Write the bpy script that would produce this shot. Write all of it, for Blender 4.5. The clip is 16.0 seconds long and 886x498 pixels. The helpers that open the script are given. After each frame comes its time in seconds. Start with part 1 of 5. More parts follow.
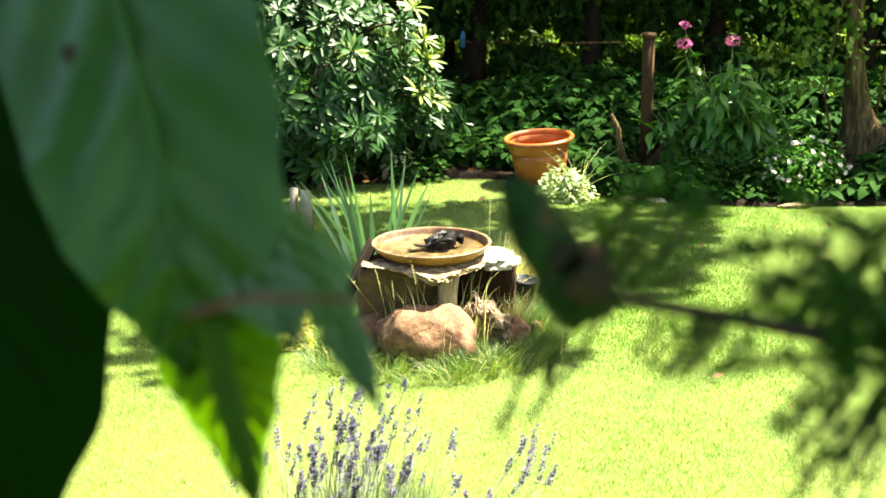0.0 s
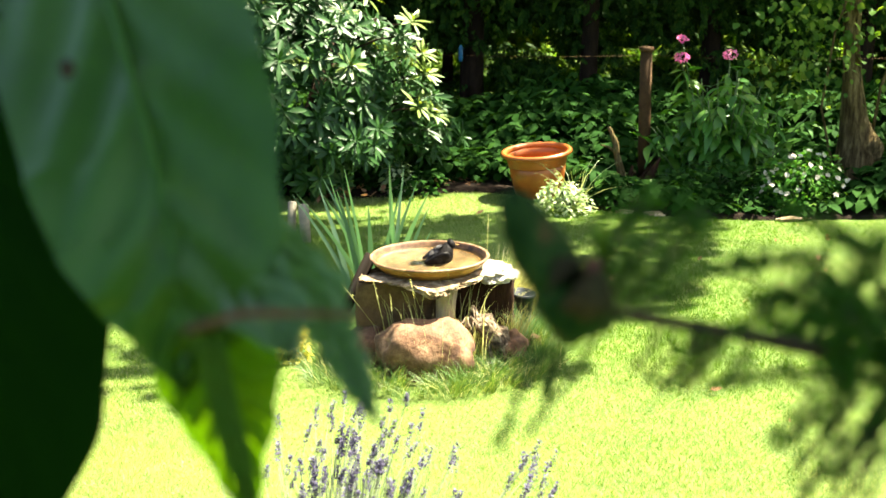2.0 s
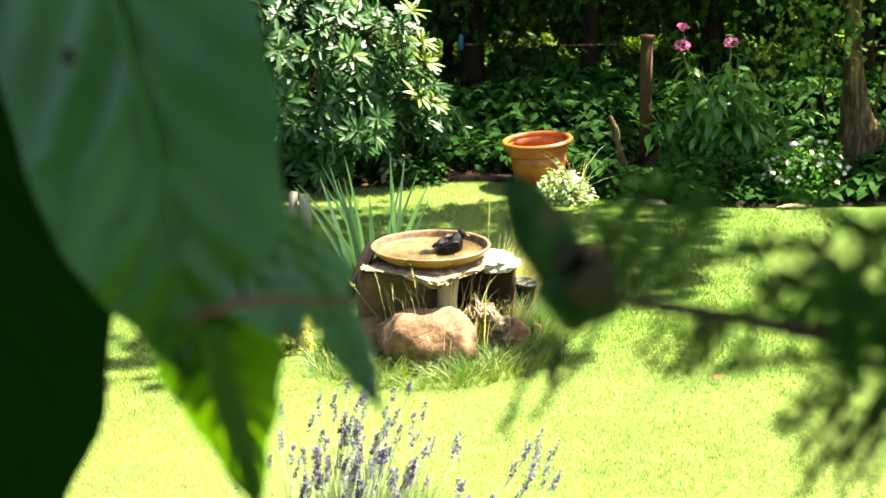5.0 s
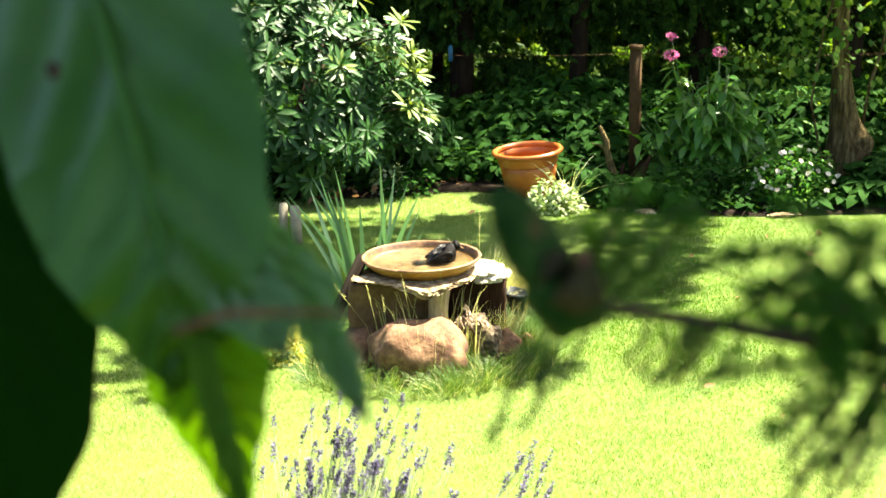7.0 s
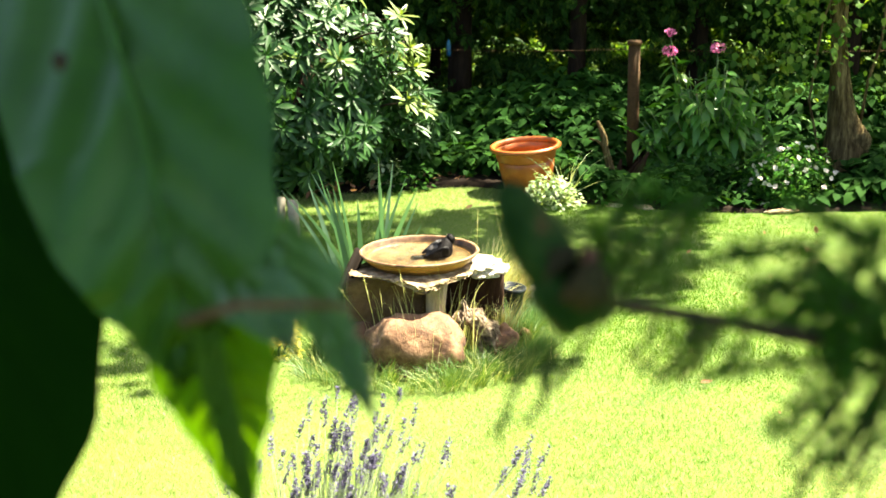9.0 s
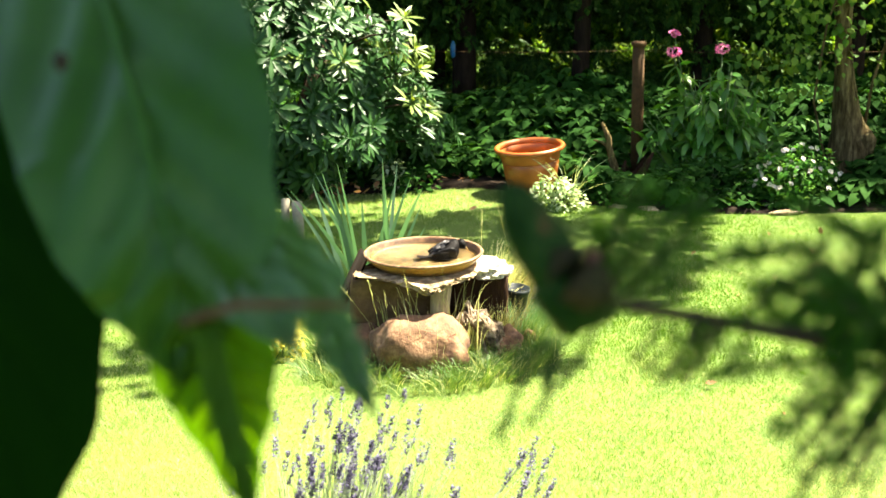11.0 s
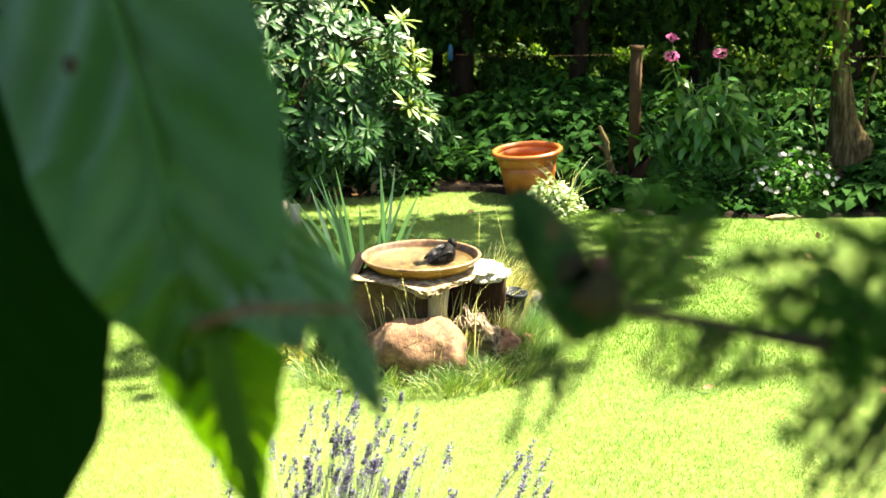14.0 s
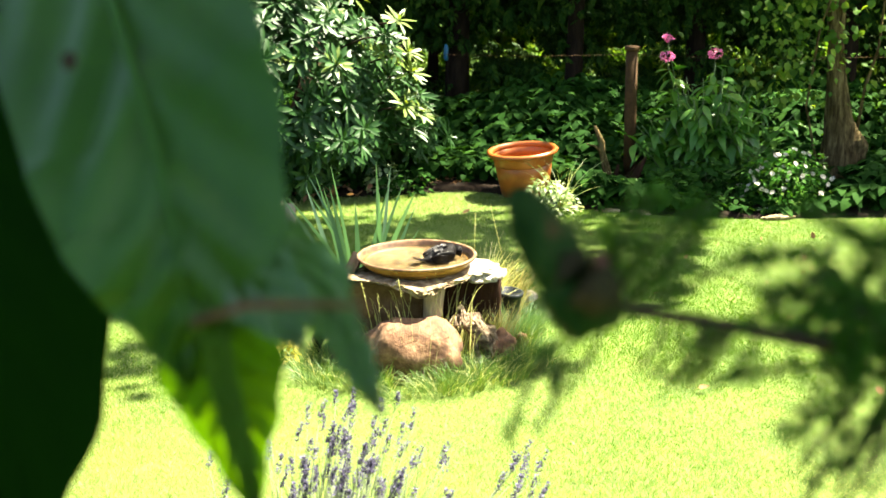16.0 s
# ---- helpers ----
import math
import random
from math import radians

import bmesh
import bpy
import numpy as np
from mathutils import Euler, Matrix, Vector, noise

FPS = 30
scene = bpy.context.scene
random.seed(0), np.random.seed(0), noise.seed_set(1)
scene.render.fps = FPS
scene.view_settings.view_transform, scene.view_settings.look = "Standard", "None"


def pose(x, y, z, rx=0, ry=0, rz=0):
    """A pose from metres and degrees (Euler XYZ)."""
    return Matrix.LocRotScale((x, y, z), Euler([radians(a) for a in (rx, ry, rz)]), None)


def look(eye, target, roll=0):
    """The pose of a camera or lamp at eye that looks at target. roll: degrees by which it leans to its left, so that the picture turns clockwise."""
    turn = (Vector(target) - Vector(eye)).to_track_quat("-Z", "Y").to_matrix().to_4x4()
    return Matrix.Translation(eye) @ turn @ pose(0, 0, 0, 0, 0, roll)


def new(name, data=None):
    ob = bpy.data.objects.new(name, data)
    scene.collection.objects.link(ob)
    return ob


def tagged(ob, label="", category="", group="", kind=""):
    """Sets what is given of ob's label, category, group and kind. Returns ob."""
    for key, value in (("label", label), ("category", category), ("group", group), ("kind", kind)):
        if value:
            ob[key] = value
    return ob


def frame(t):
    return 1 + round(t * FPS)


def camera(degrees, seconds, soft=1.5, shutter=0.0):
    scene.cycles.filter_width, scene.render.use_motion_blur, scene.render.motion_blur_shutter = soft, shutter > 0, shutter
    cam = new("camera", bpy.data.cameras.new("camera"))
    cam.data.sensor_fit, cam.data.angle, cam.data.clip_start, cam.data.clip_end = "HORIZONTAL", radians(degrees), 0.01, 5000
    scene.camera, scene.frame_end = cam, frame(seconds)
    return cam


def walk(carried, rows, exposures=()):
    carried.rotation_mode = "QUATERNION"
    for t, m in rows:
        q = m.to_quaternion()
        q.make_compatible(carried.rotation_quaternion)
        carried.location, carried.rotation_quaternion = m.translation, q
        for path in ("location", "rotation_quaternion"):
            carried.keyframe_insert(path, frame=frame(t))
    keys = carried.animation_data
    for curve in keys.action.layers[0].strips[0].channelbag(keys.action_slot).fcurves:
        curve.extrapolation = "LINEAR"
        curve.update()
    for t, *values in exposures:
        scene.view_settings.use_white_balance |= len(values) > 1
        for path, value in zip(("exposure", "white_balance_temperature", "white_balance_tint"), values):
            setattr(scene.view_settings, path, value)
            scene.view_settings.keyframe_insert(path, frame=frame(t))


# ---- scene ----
cam = camera(38, 16.0, soft=1.6)
cam.data.dof.use_dof = True
cam.data.dof.focus_distance = 5.0
cam.data.dof.aperture_fstop = 6.6

# the hand-held camera: seconds, x, z, pitch, yaw, roll
rows = [
    (0, 0.0000, 1.6600, -14.950, -0.000, 0.000),
    (0.5, 0.0001, 1.6603, -14.978, -0.011, 0.086),
    (1, -0.0011, 1.6629, -14.542, 0.033, 0.087),
    (1.5, -0.0003, 1.6626, -14.288, -0.042, 0.011),
    (2, -0.0002, 1.6607, -14.355, -0.089, -0.013),
    (2.5, -0.0000, 1.6602, -14.452, -0.136, -0.005),
    (3, 0.0004, 1.6594, -14.654, -0.071, -0.130),
    (3.5, -0.0009, 1.6587, -14.845, 0.005, -0.202),
    (4, -0.0013, 1.6594, -14.978, 0.100, -0.243),
    (6.5, -0.0005, 1.6592, -14.387, -0.376, -0.531),
    (7, 0.0008, 1.6587, -14.336, -0.450, -0.599),
    (7.5, 0.0023, 1.6567, -14.458, -0.520, -0.746),
    (8, 0.0001, 1.6582, -14.600, -0.485, -0.577),
    (8.5, -0.0027, 1.6589, -14.592, -0.547, -0.303),
    (9, -0.0036, 1.6589, -14.573, -0.599, -0.273),
    (11.5, -0.0023, 1.6582, -14.494, -0.369, -0.356),
    (12, -0.0032, 1.6581, -14.478, -0.414, -0.386),
    (12.5, -0.0055, 1.6583, -14.473, -0.628, -0.120),
    (13, -0.0075, 1.6584, -14.469, -0.633, -0.089),
    (13.5, -0.0090, 1.6593, -14.440, -0.569, -0.059),
    (14, -0.0084, 1.6594, -14.376, -0.569, -0.103),
    (14.5, -0.0090, 1.6591, -14.364, -0.573, -0.084),
    (15, -0.0089, 1.6587, -14.317, -0.654, -0.120),
    (15.5, -0.0107, 1.6584, -14.327, -0.596, -0.109),
    (16, -0.0103, 1.6582, -14.372, -0.791, 0.023),
]
walk(cam, [(t, pose(x, 0, z, 90 + pitch, 0, yaw) @ pose(0, 0, 0, 0, 0, roll))
           for t, x, z, pitch, yaw, roll in rows],
     exposures=[(0, 3.0, 7000, 5), (16, 3.0, 7000, 5)])

# ---- world, sun, exposure ----
SUN_WAY = Vector((0.60, 0.28, 1.15)).normalized()      # towards the sun
world = bpy.data.worlds.new("sky")
scene.world = world
world.use_nodes = True
wn = world.node_tree
sky = wn.nodes.new("ShaderNodeTexSky")
sky.sky_type = "NISHITA"
sky.sun_disc = False
sky.air_density, sky.dust_density, sky.ozone_density = 0.8, 3.0, 0.4
sky.sun_elevation = math.asin(SUN_WAY.z)
sky.sun_rotation = math.atan2(SUN_WAY.x, SUN_WAY.y)
wn.links.new(sky.outputs[0], wn.nodes["Background"].inputs[0])
wn.nodes["Background"].inputs[1].default_value = 0.055
sun_data = bpy.data.lights.new("sun", "SUN")
sun_data.energy, sun_data.angle, sun_data.color = 5.0, radians(0.7), (1.0, 0.93, 0.80)
sun = new("sun", sun_data)
sun.matrix_world = look(SUN_WAY * 30, (0, 0, 0))

rng = np.random.default_rng(7)


# ---- materials ----
def nodes_of(name):
    m = bpy.data.materials.new(name)
    m.use_nodes = True
    return m, m.node_tree, m.node_tree.nodes["Principled BSDF"]


def ramp(nt, fac, stops):
    r = nt.nodes.new("ShaderNodeValToRGB")
    el = r.color_ramp.elements
    while len(el) < len(stops):
        el.new(0.5)
    for e, (p, c) in zip(el, stops):
        e.position, e.color = p, (*c, 1)
    nt.links.new(fac, r.inputs[0])
    return r.outputs[0]


def noise_tex(nt, scale, detail=4.0, rough=0.6, stretch=None):
    tc = nt.nodes.new("ShaderNodeTexCoord")
    n = nt.nodes.new("ShaderNodeTexNoise")
    n.inputs["Scale"].default_value, n.inputs["Detail"].default_value = scale, detail
    n.inputs["Roughness"].default_value = rough
    if stretch:
        mp = nt.nodes.new("ShaderNodeMapping")
        mp.inputs["Scale"].default_value = stretch
        nt.links.new(tc.outputs["Object"], mp.inputs[0])
        nt.links.new(mp.outputs[0], n.inputs[0])
    else:
        nt.links.new(tc.outputs["Object"], n.inputs[0])
    return n.outputs[0]


def mixed(nt, a, b, fac, how="MIX"):
    m = nt.nodes.new("ShaderNodeMix")
    m.data_type, m.blend_type = "RGBA", how
    for i, v in ((0, fac), (6, a), (7, b)):
        if isinstance(v, (int, float)):
            m.inputs[i].default_value = v
        elif isinstance(v, tuple):
            m.inputs[i].default_value = (*v, 1)
        else:
            nt.links.new(v, m.inputs[i])
    return m.outputs[2]


def bump(nt, bsdf, height, strength=0.4, dist=0.005):
    b = nt.nodes.new("ShaderNodeBump")
    b.inputs["Strength"].default_value, b.inputs["Distance"].default_value = strength, dist
    nt.links.new(height, b.inputs["Height"])
    nt.links.new(b.outputs[0], bsdf.inputs["Normal"])


def surface(name, stops, scale=8.0, fine=60.0, rough=0.8, relief=0.5, depth=0.005, stretch=None, metal=0.0):
    """A solid surface: large blotches from a colour ramp, fine grain over them, relief."""
    m, nt, p = nodes_of(name)
    big = noise_tex(nt, scale, 5, 0.65, stretch)
    small = noise_tex(nt, fine, 4, 0.7, stretch)
    col = ramp(nt, big, stops)
    dark = ramp(nt, small, [(0.3, (0.55, 0.52, 0.5)), (0.62, (1.0, 1.0, 1.0))])
    nt.links.new(mixed(nt, col, dark, 0.75, "MULTIPLY"), p.inputs["Base Color"])
    p.inputs["Roughness"].default_value, p.inputs["Metallic"].default_value = rough, metal
    both = mixed(nt, big, small, 0.5)
    bump(nt, p, both, relief, depth)
    return m


def foliage(name, stops, rough=0.5, through_light=0.35, tint=(1.3, 1.25, 0.5), spec=0.5, island=True, patch=3.0):
    """Leaves: colour varies leaf by leaf and in patches, and some light comes through."""
    m, nt, p = nodes_of(name)
    if island:
        g = nt.nodes.new("ShaderNodeNewGeometry").outputs["Random Per Island"]
    else:
        g = nt.nodes.new("ShaderNodeObjectInfo").outputs["Random"]
    blotch = noise_tex(nt, patch, 2)
    add = nt.nodes.new("ShaderNodeMath")
    add.operation = "MULTIPLY_ADD"
    nt.links.new(blotch, add.inputs[0])
    add.inputs[1].default_value = 0.9
    sub = nt.nodes.new("ShaderNodeMath")
    sub.operation = "MULTIPLY_ADD"
    nt.links.new(g, sub.inputs[0])
    sub.inputs[1].default_value, sub.inputs[2].default_value = 0.7, -0.3
    nt.links.new(sub.outputs[0], add.inputs[2])
    col = ramp(nt, add.outputs[0], stops)
    nt.links.new(col, p.inputs["Base Color"])
    p.inputs["Roughness"].default_value = rough
    p.inputs["Specular IOR Level"].default_value = spec
    if through_light > 0:
        tr = nt.nodes.new("ShaderNodeBsdfTranslucent")
        nt.links.new(mixed(nt, col, tint, 1.0, "MULTIPLY"), tr.inputs[0])
        mx = nt.nodes.new("ShaderNodeMixShader")
        mx.inputs[0].default_value = through_light
        nt.links.new(p.outputs[0], mx.inputs[1])
        nt.links.new(tr.outputs[0], mx.inputs[2])
        nt.links.new(mx.outputs[0], nt.nodes["Material Output"].inputs[0])
    return m


GRASS = foliage("lawn_grass", [(0.0, (0.046, 0.128, 0.008)), (0.5, (0.074, 0.160, 0.011)), (1.0, (0.118, 0.202, 0.020))], 0.55, 0.55, (1.2, 1.2, 0.5), 0.22, True, 1.2)
# lawn blades with the glare of full sun put into their colour
SUNLIT_LAWN = foliage("dry_lawn_grass", [(0.0, (0.20, 0.29, 0.07)), (0.5, (0.31, 0.37, 0.13)), (1.0, (0.46, 0.47, 0.26))], 0.5, 0.5, (1.15, 1.15, 0.65), 0.35, True, 1.2)
TALL_GRASS = foliage("tall_grass", [(0.0, (0.036, 0.100, 0.013)), (0.55, (0.088, 0.175, 0.027)), (1.0, (0.34, 0.37, 0.14))], 0.5, 0.4, (1.2, 1.15, 0.5))
DRY_GRASS = foliage("dry_grass", [(0.0, (0.26, 0.33, 0.09)), (0.5, (0.52, 0.52, 0.22)), (1.0, (0.74, 0.69, 0.44))], 0.6, 0.55, (1.1, 1.08, 0.7))
FESCUE = foliage("blue_green_fescue", [(0.0, (0.05, 0.12, 0.035)), (0.5, (0.10, 0.19, 0.07)), (1.0, (0.26, 0.32, 0.17))], 0.55, 0.4, (1.1, 1.15, 0.7))
STRAW = foliage("straw_grass", [(0.0, (0.15, 0.17, 0.045)), (0.5, (0.32, 0.28, 0.10)), (1.0, (0.56, 0.48, 0.25))], 0.7, 0.25, (1.1, 1.05, 0.7), 0.2)
IRIS = foliage("iris_leaf", [(0.0, (0.055, 0.125, 0.068)), (0.6, (0.095, 0.180, 0.100)), (1.0, (0.17, 0.25, 0.14))], 0.55, 0.3, (1.1, 1.3, 0.7))
RHODO = foliage("glossy_evergreen_leaf", [(0.0, (0.011, 0.044, 0.009)), (0.6, (0.027, 0.082, 0.016)), (1.0, (0.068, 0.142, 0.028))], 0.42, 0.12, (1.4, 1.4, 0.4), 0.24)
RHODO_NEW = foliage("young_evergreen_leaf", [(0.0, (0.08, 0.15, 0.026)), (0.6, (0.16, 0.23, 0.038)), (1.0, (0.28, 0.32, 0.065))], 0.45, 0.3, (1.3, 1.2, 0.4), 0.5)
HEDGE = foliage("hedge_leaf", [(0.0, (0.008, 0.034, 0.004)), (0.55, (0.025, 0.070, 0.008)), (1.0, (0.075, 0.135, 0.014))], 0.7, 0.20, spec=0.12)
COVER = foliage("groundcover_leaf", [(0.0, (0.009, 0.036, 0.005)), (0.5, (0.017, 0.060, 0.008)), (1.0, (0.034, 0.090, 0.011))], 0.75, 0.25, spec=0.06)
PHLOX = foliage("phlox_leaf", [(0.0, (0.034, 0.135, 0.016)), (0.6, (0.075, 0.220, 0.024)), (1.0, (0.20, 0.35, 0.045))], 0.5, 0.4, spec=0.2)
PHLOX_ONE = foliage("phlox_single_leaf", [(0.0, (0.034, 0.135, 0.016)), (0.6, (0.075, 0.220, 0.024)), (1.0, (0.20, 0.35, 0.045))], 0.40, 0.4, spec=0.6, island=False)
IVY = foliage("climber_leaf", [(0.0, (0.040, 0.105, 0.014)), (0.5, (0.095, 0.200, 0.024)), (1.0, (0.26, 0.35, 0.045))], 0.55, 0.45, spec=0.2)
PALE_LEAF = foliage("variegated_leaf", [(0.0, (0.09, 0.18, 0.05)), (0.45, (0.26, 0.36, 0.14)), (1.0, (0.62, 0.66, 0.48))], 0.5, 0.35)
YELLOW = foliage("yellow_green_leaf", [(0.0, (0.22, 0.27, 0.03)), (0.6, (0.48, 0.44, 0.05)), (1.0, (0.70, 0.58, 0.08))], 0.6, 0.4)
PINK = foliage("pink_petal", [(0.0, (0.74, 0.11, 0.34)), (0.6, (0.86, 0.25, 0.50)), (1.0, (0.90, 0.46, 0.66))], 0.6, 0.35, (1.0, 0.9, 1.0))
WHITE_PETAL = foliage("blush_white_petal", [(0.0, (0.74, 0.60, 0.54)), (1.0, (0.82, 0.76, 0.68))], 0.6, 0.3, (1, 1, 1))
LAVENDER = foliage("lavender_flower", [(0.0, (0.022, 0.018, 0.040)), (0.5, (0.066, 0.057, 0.115)), (1.0, (0.18, 0.16, 0.27))], 0.8, 0.1, (1, 1, 1))
LAV_STEM = foliage("lavender_stem", [(0.0, (0.16, 0.21, 0.11)), (1.0, (0.30, 0.35, 0.20))], 0.7, 0.1, (1, 1, 1))
STEM = foliage("green_stem", [(0.0, (0.05, 0.10, 0.02)), (1.0, (0.10, 0.15, 0.04))], 0.6, 0.0)
NEAR_LEAF = foliage("near_shrub_leaf", [(0.0, (0.014, 0.054, 0.006)), (0.5, (0.029, 0.096, 0.012)), (1.0, (0.055, 0.145, 0.020))], 0.42, 0.05, (1.3, 1.5, 0.3), 0.30, True, 14)
# shaded copy of the near leaf, darkened in its base colour
SHADED_NEAR_LEAF = foliage("shaded_near_leaf", [(0.0, (0.003, 0.017, 0.002)), (1.0, (0.005, 0.024, 0.002))], 0.8, 0.10, (1.3, 1.5, 0.3), 0.02, True, 14)
# lit copy of the near leaf: sky sheen put into a paler green
SHEEN_NEAR_LEAF = foliage("sheen_near_leaf", [(0.0, (0.048, 0.125, 0.042)), (1.0, (0.100, 0.205, 0.085))], 0.5, 0.3, (1.1, 1.2, 0.7), 0.8, True, 30)
VEIN = foliage("leaf_vein", [(0.0, (0.036, 0.125, 0.020)), (1.0, (0.050, 0.145, 0.024))], 0.6, 0.1, spec=0.2)
# sunlit copy of the near leaf, part of its glow in the colour
NEAR_LEAF_LIT = foliage("sunlit_thin_leaf", [(0.0, (0.040, 0.120, 0.006)), (0.5, (0.075, 0.180, 0.009)), (1.0, (0.15, 0.26, 0.014))], 0.5, 0.48, (1.4, 1.4, 0.3), 0.25, True, 26)
TWIG_LEAF = foliage("near_twig_leaf", [(0.0, (0.014, 0.058, 0.008)), (1.0, (0.042, 0.120, 0.015))], 0.7, 0.3, (1.3, 1.4, 0.4), 0.12, True, 10)

LAWN_SOIL = surface("lawn_ground", [(0.3, (0.065, 0.115, 0.014)), (0.6, (0.105, 0.160, 0.020)), (0.8, (0.17, 0.18, 0.045))], 3, 60, 0.95, 0.6, 0.01)
SOIL = surface("bed_soil", [(0.3, (0.010, 0.0065, 0.004)), (0.58, (0.020, 0.013, 0.008)), (0.75, (0.055, 0.036, 0.022))], 6, 70, 0.95, 1.0, 0.03)
BARK = surface("grey_brown_bark", [(0.34, (0.050, 0.033, 0.012)), (0.5, (0.155, 0.112, 0.046)), (0.66, (0.32, 0.245, 0.110))], 34, 120, 0.95, 1.0, 0.05, (1, 1, 0.16))
DARK_BARK = surface("dark_bark", [(0.3, (0.012, 0.008, 0.005)), (0.7, (0.050, 0.032, 0.018))], 10, 60, 0.9, 1.0, 0.02, (1, 1, 0.2))
RUST = surface("rusty_steel", [(0.3, (0.038, 0.021, 0.009)), (0.55, (0.074, 0.041, 0.017)), (0.8, (0.12, 0.069, 0.029))], 14, 90, 0.75, 0.4, 0.003)
POT = surface("orange_plastic", [(0.3, (0.36, 0.095, 0.014)), (0.7, (0.43, 0.125, 0.021))], 3, 8, 0.38, 0.03, 0.002)
GLAZE = surface("ochre_glazed_clay", [(0.3, (0.26, 0.110, 0.018)), (0.5, (0.36, 0.175, 0.030)), (0.75, (0.45, 0.26, 0.075))], 9, 50, 0.45, 0.15, 0.002)
WET_CLAY = surface("wet_clay", [(0.32, (0.032, 0.018, 0.008)), (0.46, (0.078, 0.050, 0.020)), (0.60, (0.120, 0.084, 0.034)), (0.78, (0.20, 0.155, 0.085))], 10, 40, 0.6, 0.3, 0.003)
WALL_CLAY = surface("stained_red_clay", [(0.32, (0.036, 0.016, 0.007)), (0.48, (0.100, 0.046, 0.017)), (0.66, (0.21, 0.110, 0.046))], 18, 70, 0.6, 0.4, 0.003)
RIM_CLAY = surface("worn_pale_clay", [(0.34, (0.060, 0.026, 0.009)), (0.48, (0.16, 0.082, 0.030)), (0.66, (0.34, 0.225, 0.125))], 26, 90, 0.65, 0.5, 0.003)
SLATE = surface("weathered_slab", [(0.32, (0.10, 0.065, 0.030)), (0.5, (0.29, 0.205, 0.105)), (0.68, (0.66, 0.54, 0.36))], 26, 90, 0.9, 1.0, 0.01)
PALE_STONE = surface("pale_limestone", [(0.30, (0.26, 0.21, 0.14)), (0.46, (0.52, 0.46, 0.36)), (0.62, (0.78, 0.73, 0.62))], 30, 120, 0.95, 1.0, 0.02)
ROCK = surface("reddish_boulder", [(0.30, (0.060, 0.027, 0.012)), (0.48, (0.155, 0.075, 0.034)), (0.70, (0.33, 0.19, 0.10))], 13, 55, 0.88, 0.8, 0.012)
BLOCK = surface("brown_clay_block", [(0.3, (0.070, 0.044, 0.020)), (0.7, (0.180, 0.112, 0.055))], 8, 50, 0.9, 0.7, 0.008)
PILLAR = surface("grey_weathered_post", [(0.3, (0.22, 0.155, 0.075)), (0.7, (0.66, 0.51, 0.30))], 30, 90, 0.9, 1.0, 0.03, (1, 1, 0.12))
STUMP = surface("red_brown_rotten_wood", [(0.3, (0.010, 0.005, 0.003)), (0.7, (0.050, 0.024, 0.013))], 12, 60, 0.95, 0.8, 0.012, (1, 1, 0.25))
WOOD = surface("brown_board", [(0.3, (0.004, 0.0026, 0.0015)), (0.7, (0.014, 0.008, 0.004))], 10, 60, 0.95, 0.3, 0.005, (1, 1, 0.15))
PALE_WOOD = surface("bleached_wood", [(0.36, (0.045, 0.028, 0.015)), (0.5, (0.22, 0.155, 0.09)), (0.64, (0.50, 0.39, 0.26))], 34, 110, 0.9, 1.0, 0.02, (0.35, 1, 1))
CREAM = surface("cream_painted_wood", [(0.3, (0.24, 0.205, 0.135)), (0.7, (0.38, 0.335, 0.24))], 10, 60, 0.7, 0.3, 0.003)
BLACK_POT = surface("black_plastic", [(0.3, (0.012, 0.016, 0.018)), (0.7, (0.024, 0.030, 0.033))], 6, 40, 0.4, 0.1, 0.002)
BLUE = surface("blue_plastic", [(0.3, (0.012, 0.13, 0.26)), (0.7, (0.02, 0.18, 0.33))], 6, 40, 0.4, 0.1, 0.002)
BUD = surface("green_bud", [(0.3, (0.007, 0.026, 0.006)), (0.55, (0.024, 0.060, 0.014)), (0.72, (0.13, 0.065, 0.035))], 60, 160, 0.9, 0.4, 0.002)
BUD_SCALE = surface("brown_grey_bud_scale", [(0.3, (0.018, 0.026, 0.010)), (0.55, (0.042, 0.038, 0.018)), (0.75, (0.10, 0.058, 0.036))], 50, 160, 0.9, 0.4, 0.002)
RED_STEM = surface("reddish_twig", [(0.3, (0.050, 0.020, 0.010)), (0.7, (0.16, 0.065, 0.032))], 30, 150, 0.8, 0.4, 0.001)
BROWN_STEM = surface("brown_twig", [(0.3, (0.014, 0.010, 0.006)), (0.7, (0.060, 0.032, 0.018))], 30, 150, 0.8, 0.4, 0.001)
FEATHER = surface("black_brown_plumage", [(0.3, (0.0030, 0.0024, 0.0022)), (0.58, (0.0060, 0.0046, 0.0040)), (0.8, (0.016, 0.012, 0.010))], 35, 160, 0.55, 0.8, 0.006, (1, 0.35, 1))
WING = surface("dark_wing_feathers", [(0.3, (0.0032, 0.0026, 0.0022)), (0.6, (0.0060, 0.0048, 0.0042)), (0.85, (0.022, 0.018, 0.015))], 45, 160, 0.45, 0.7, 0.005, (1, 0.2, 1))
for m in (SOIL, RUST, WOOD, DARK_BARK, STUMP, BLOCK, BARK):
    m.node_tree.nodes["Principled BSDF"].inputs["Specular IOR Level"].default_value = 0.12
for m, gloss in ((FEATHER, 0.08), (WING, 0.18), (BLACK_POT, 0.2), (BUD, 0.08), (BUD_SCALE, 0.08), (WET_CLAY, 0.2)):
    m.node_tree.nodes["Principled BSDF"].inputs["Specular IOR Level"].default_value = gloss
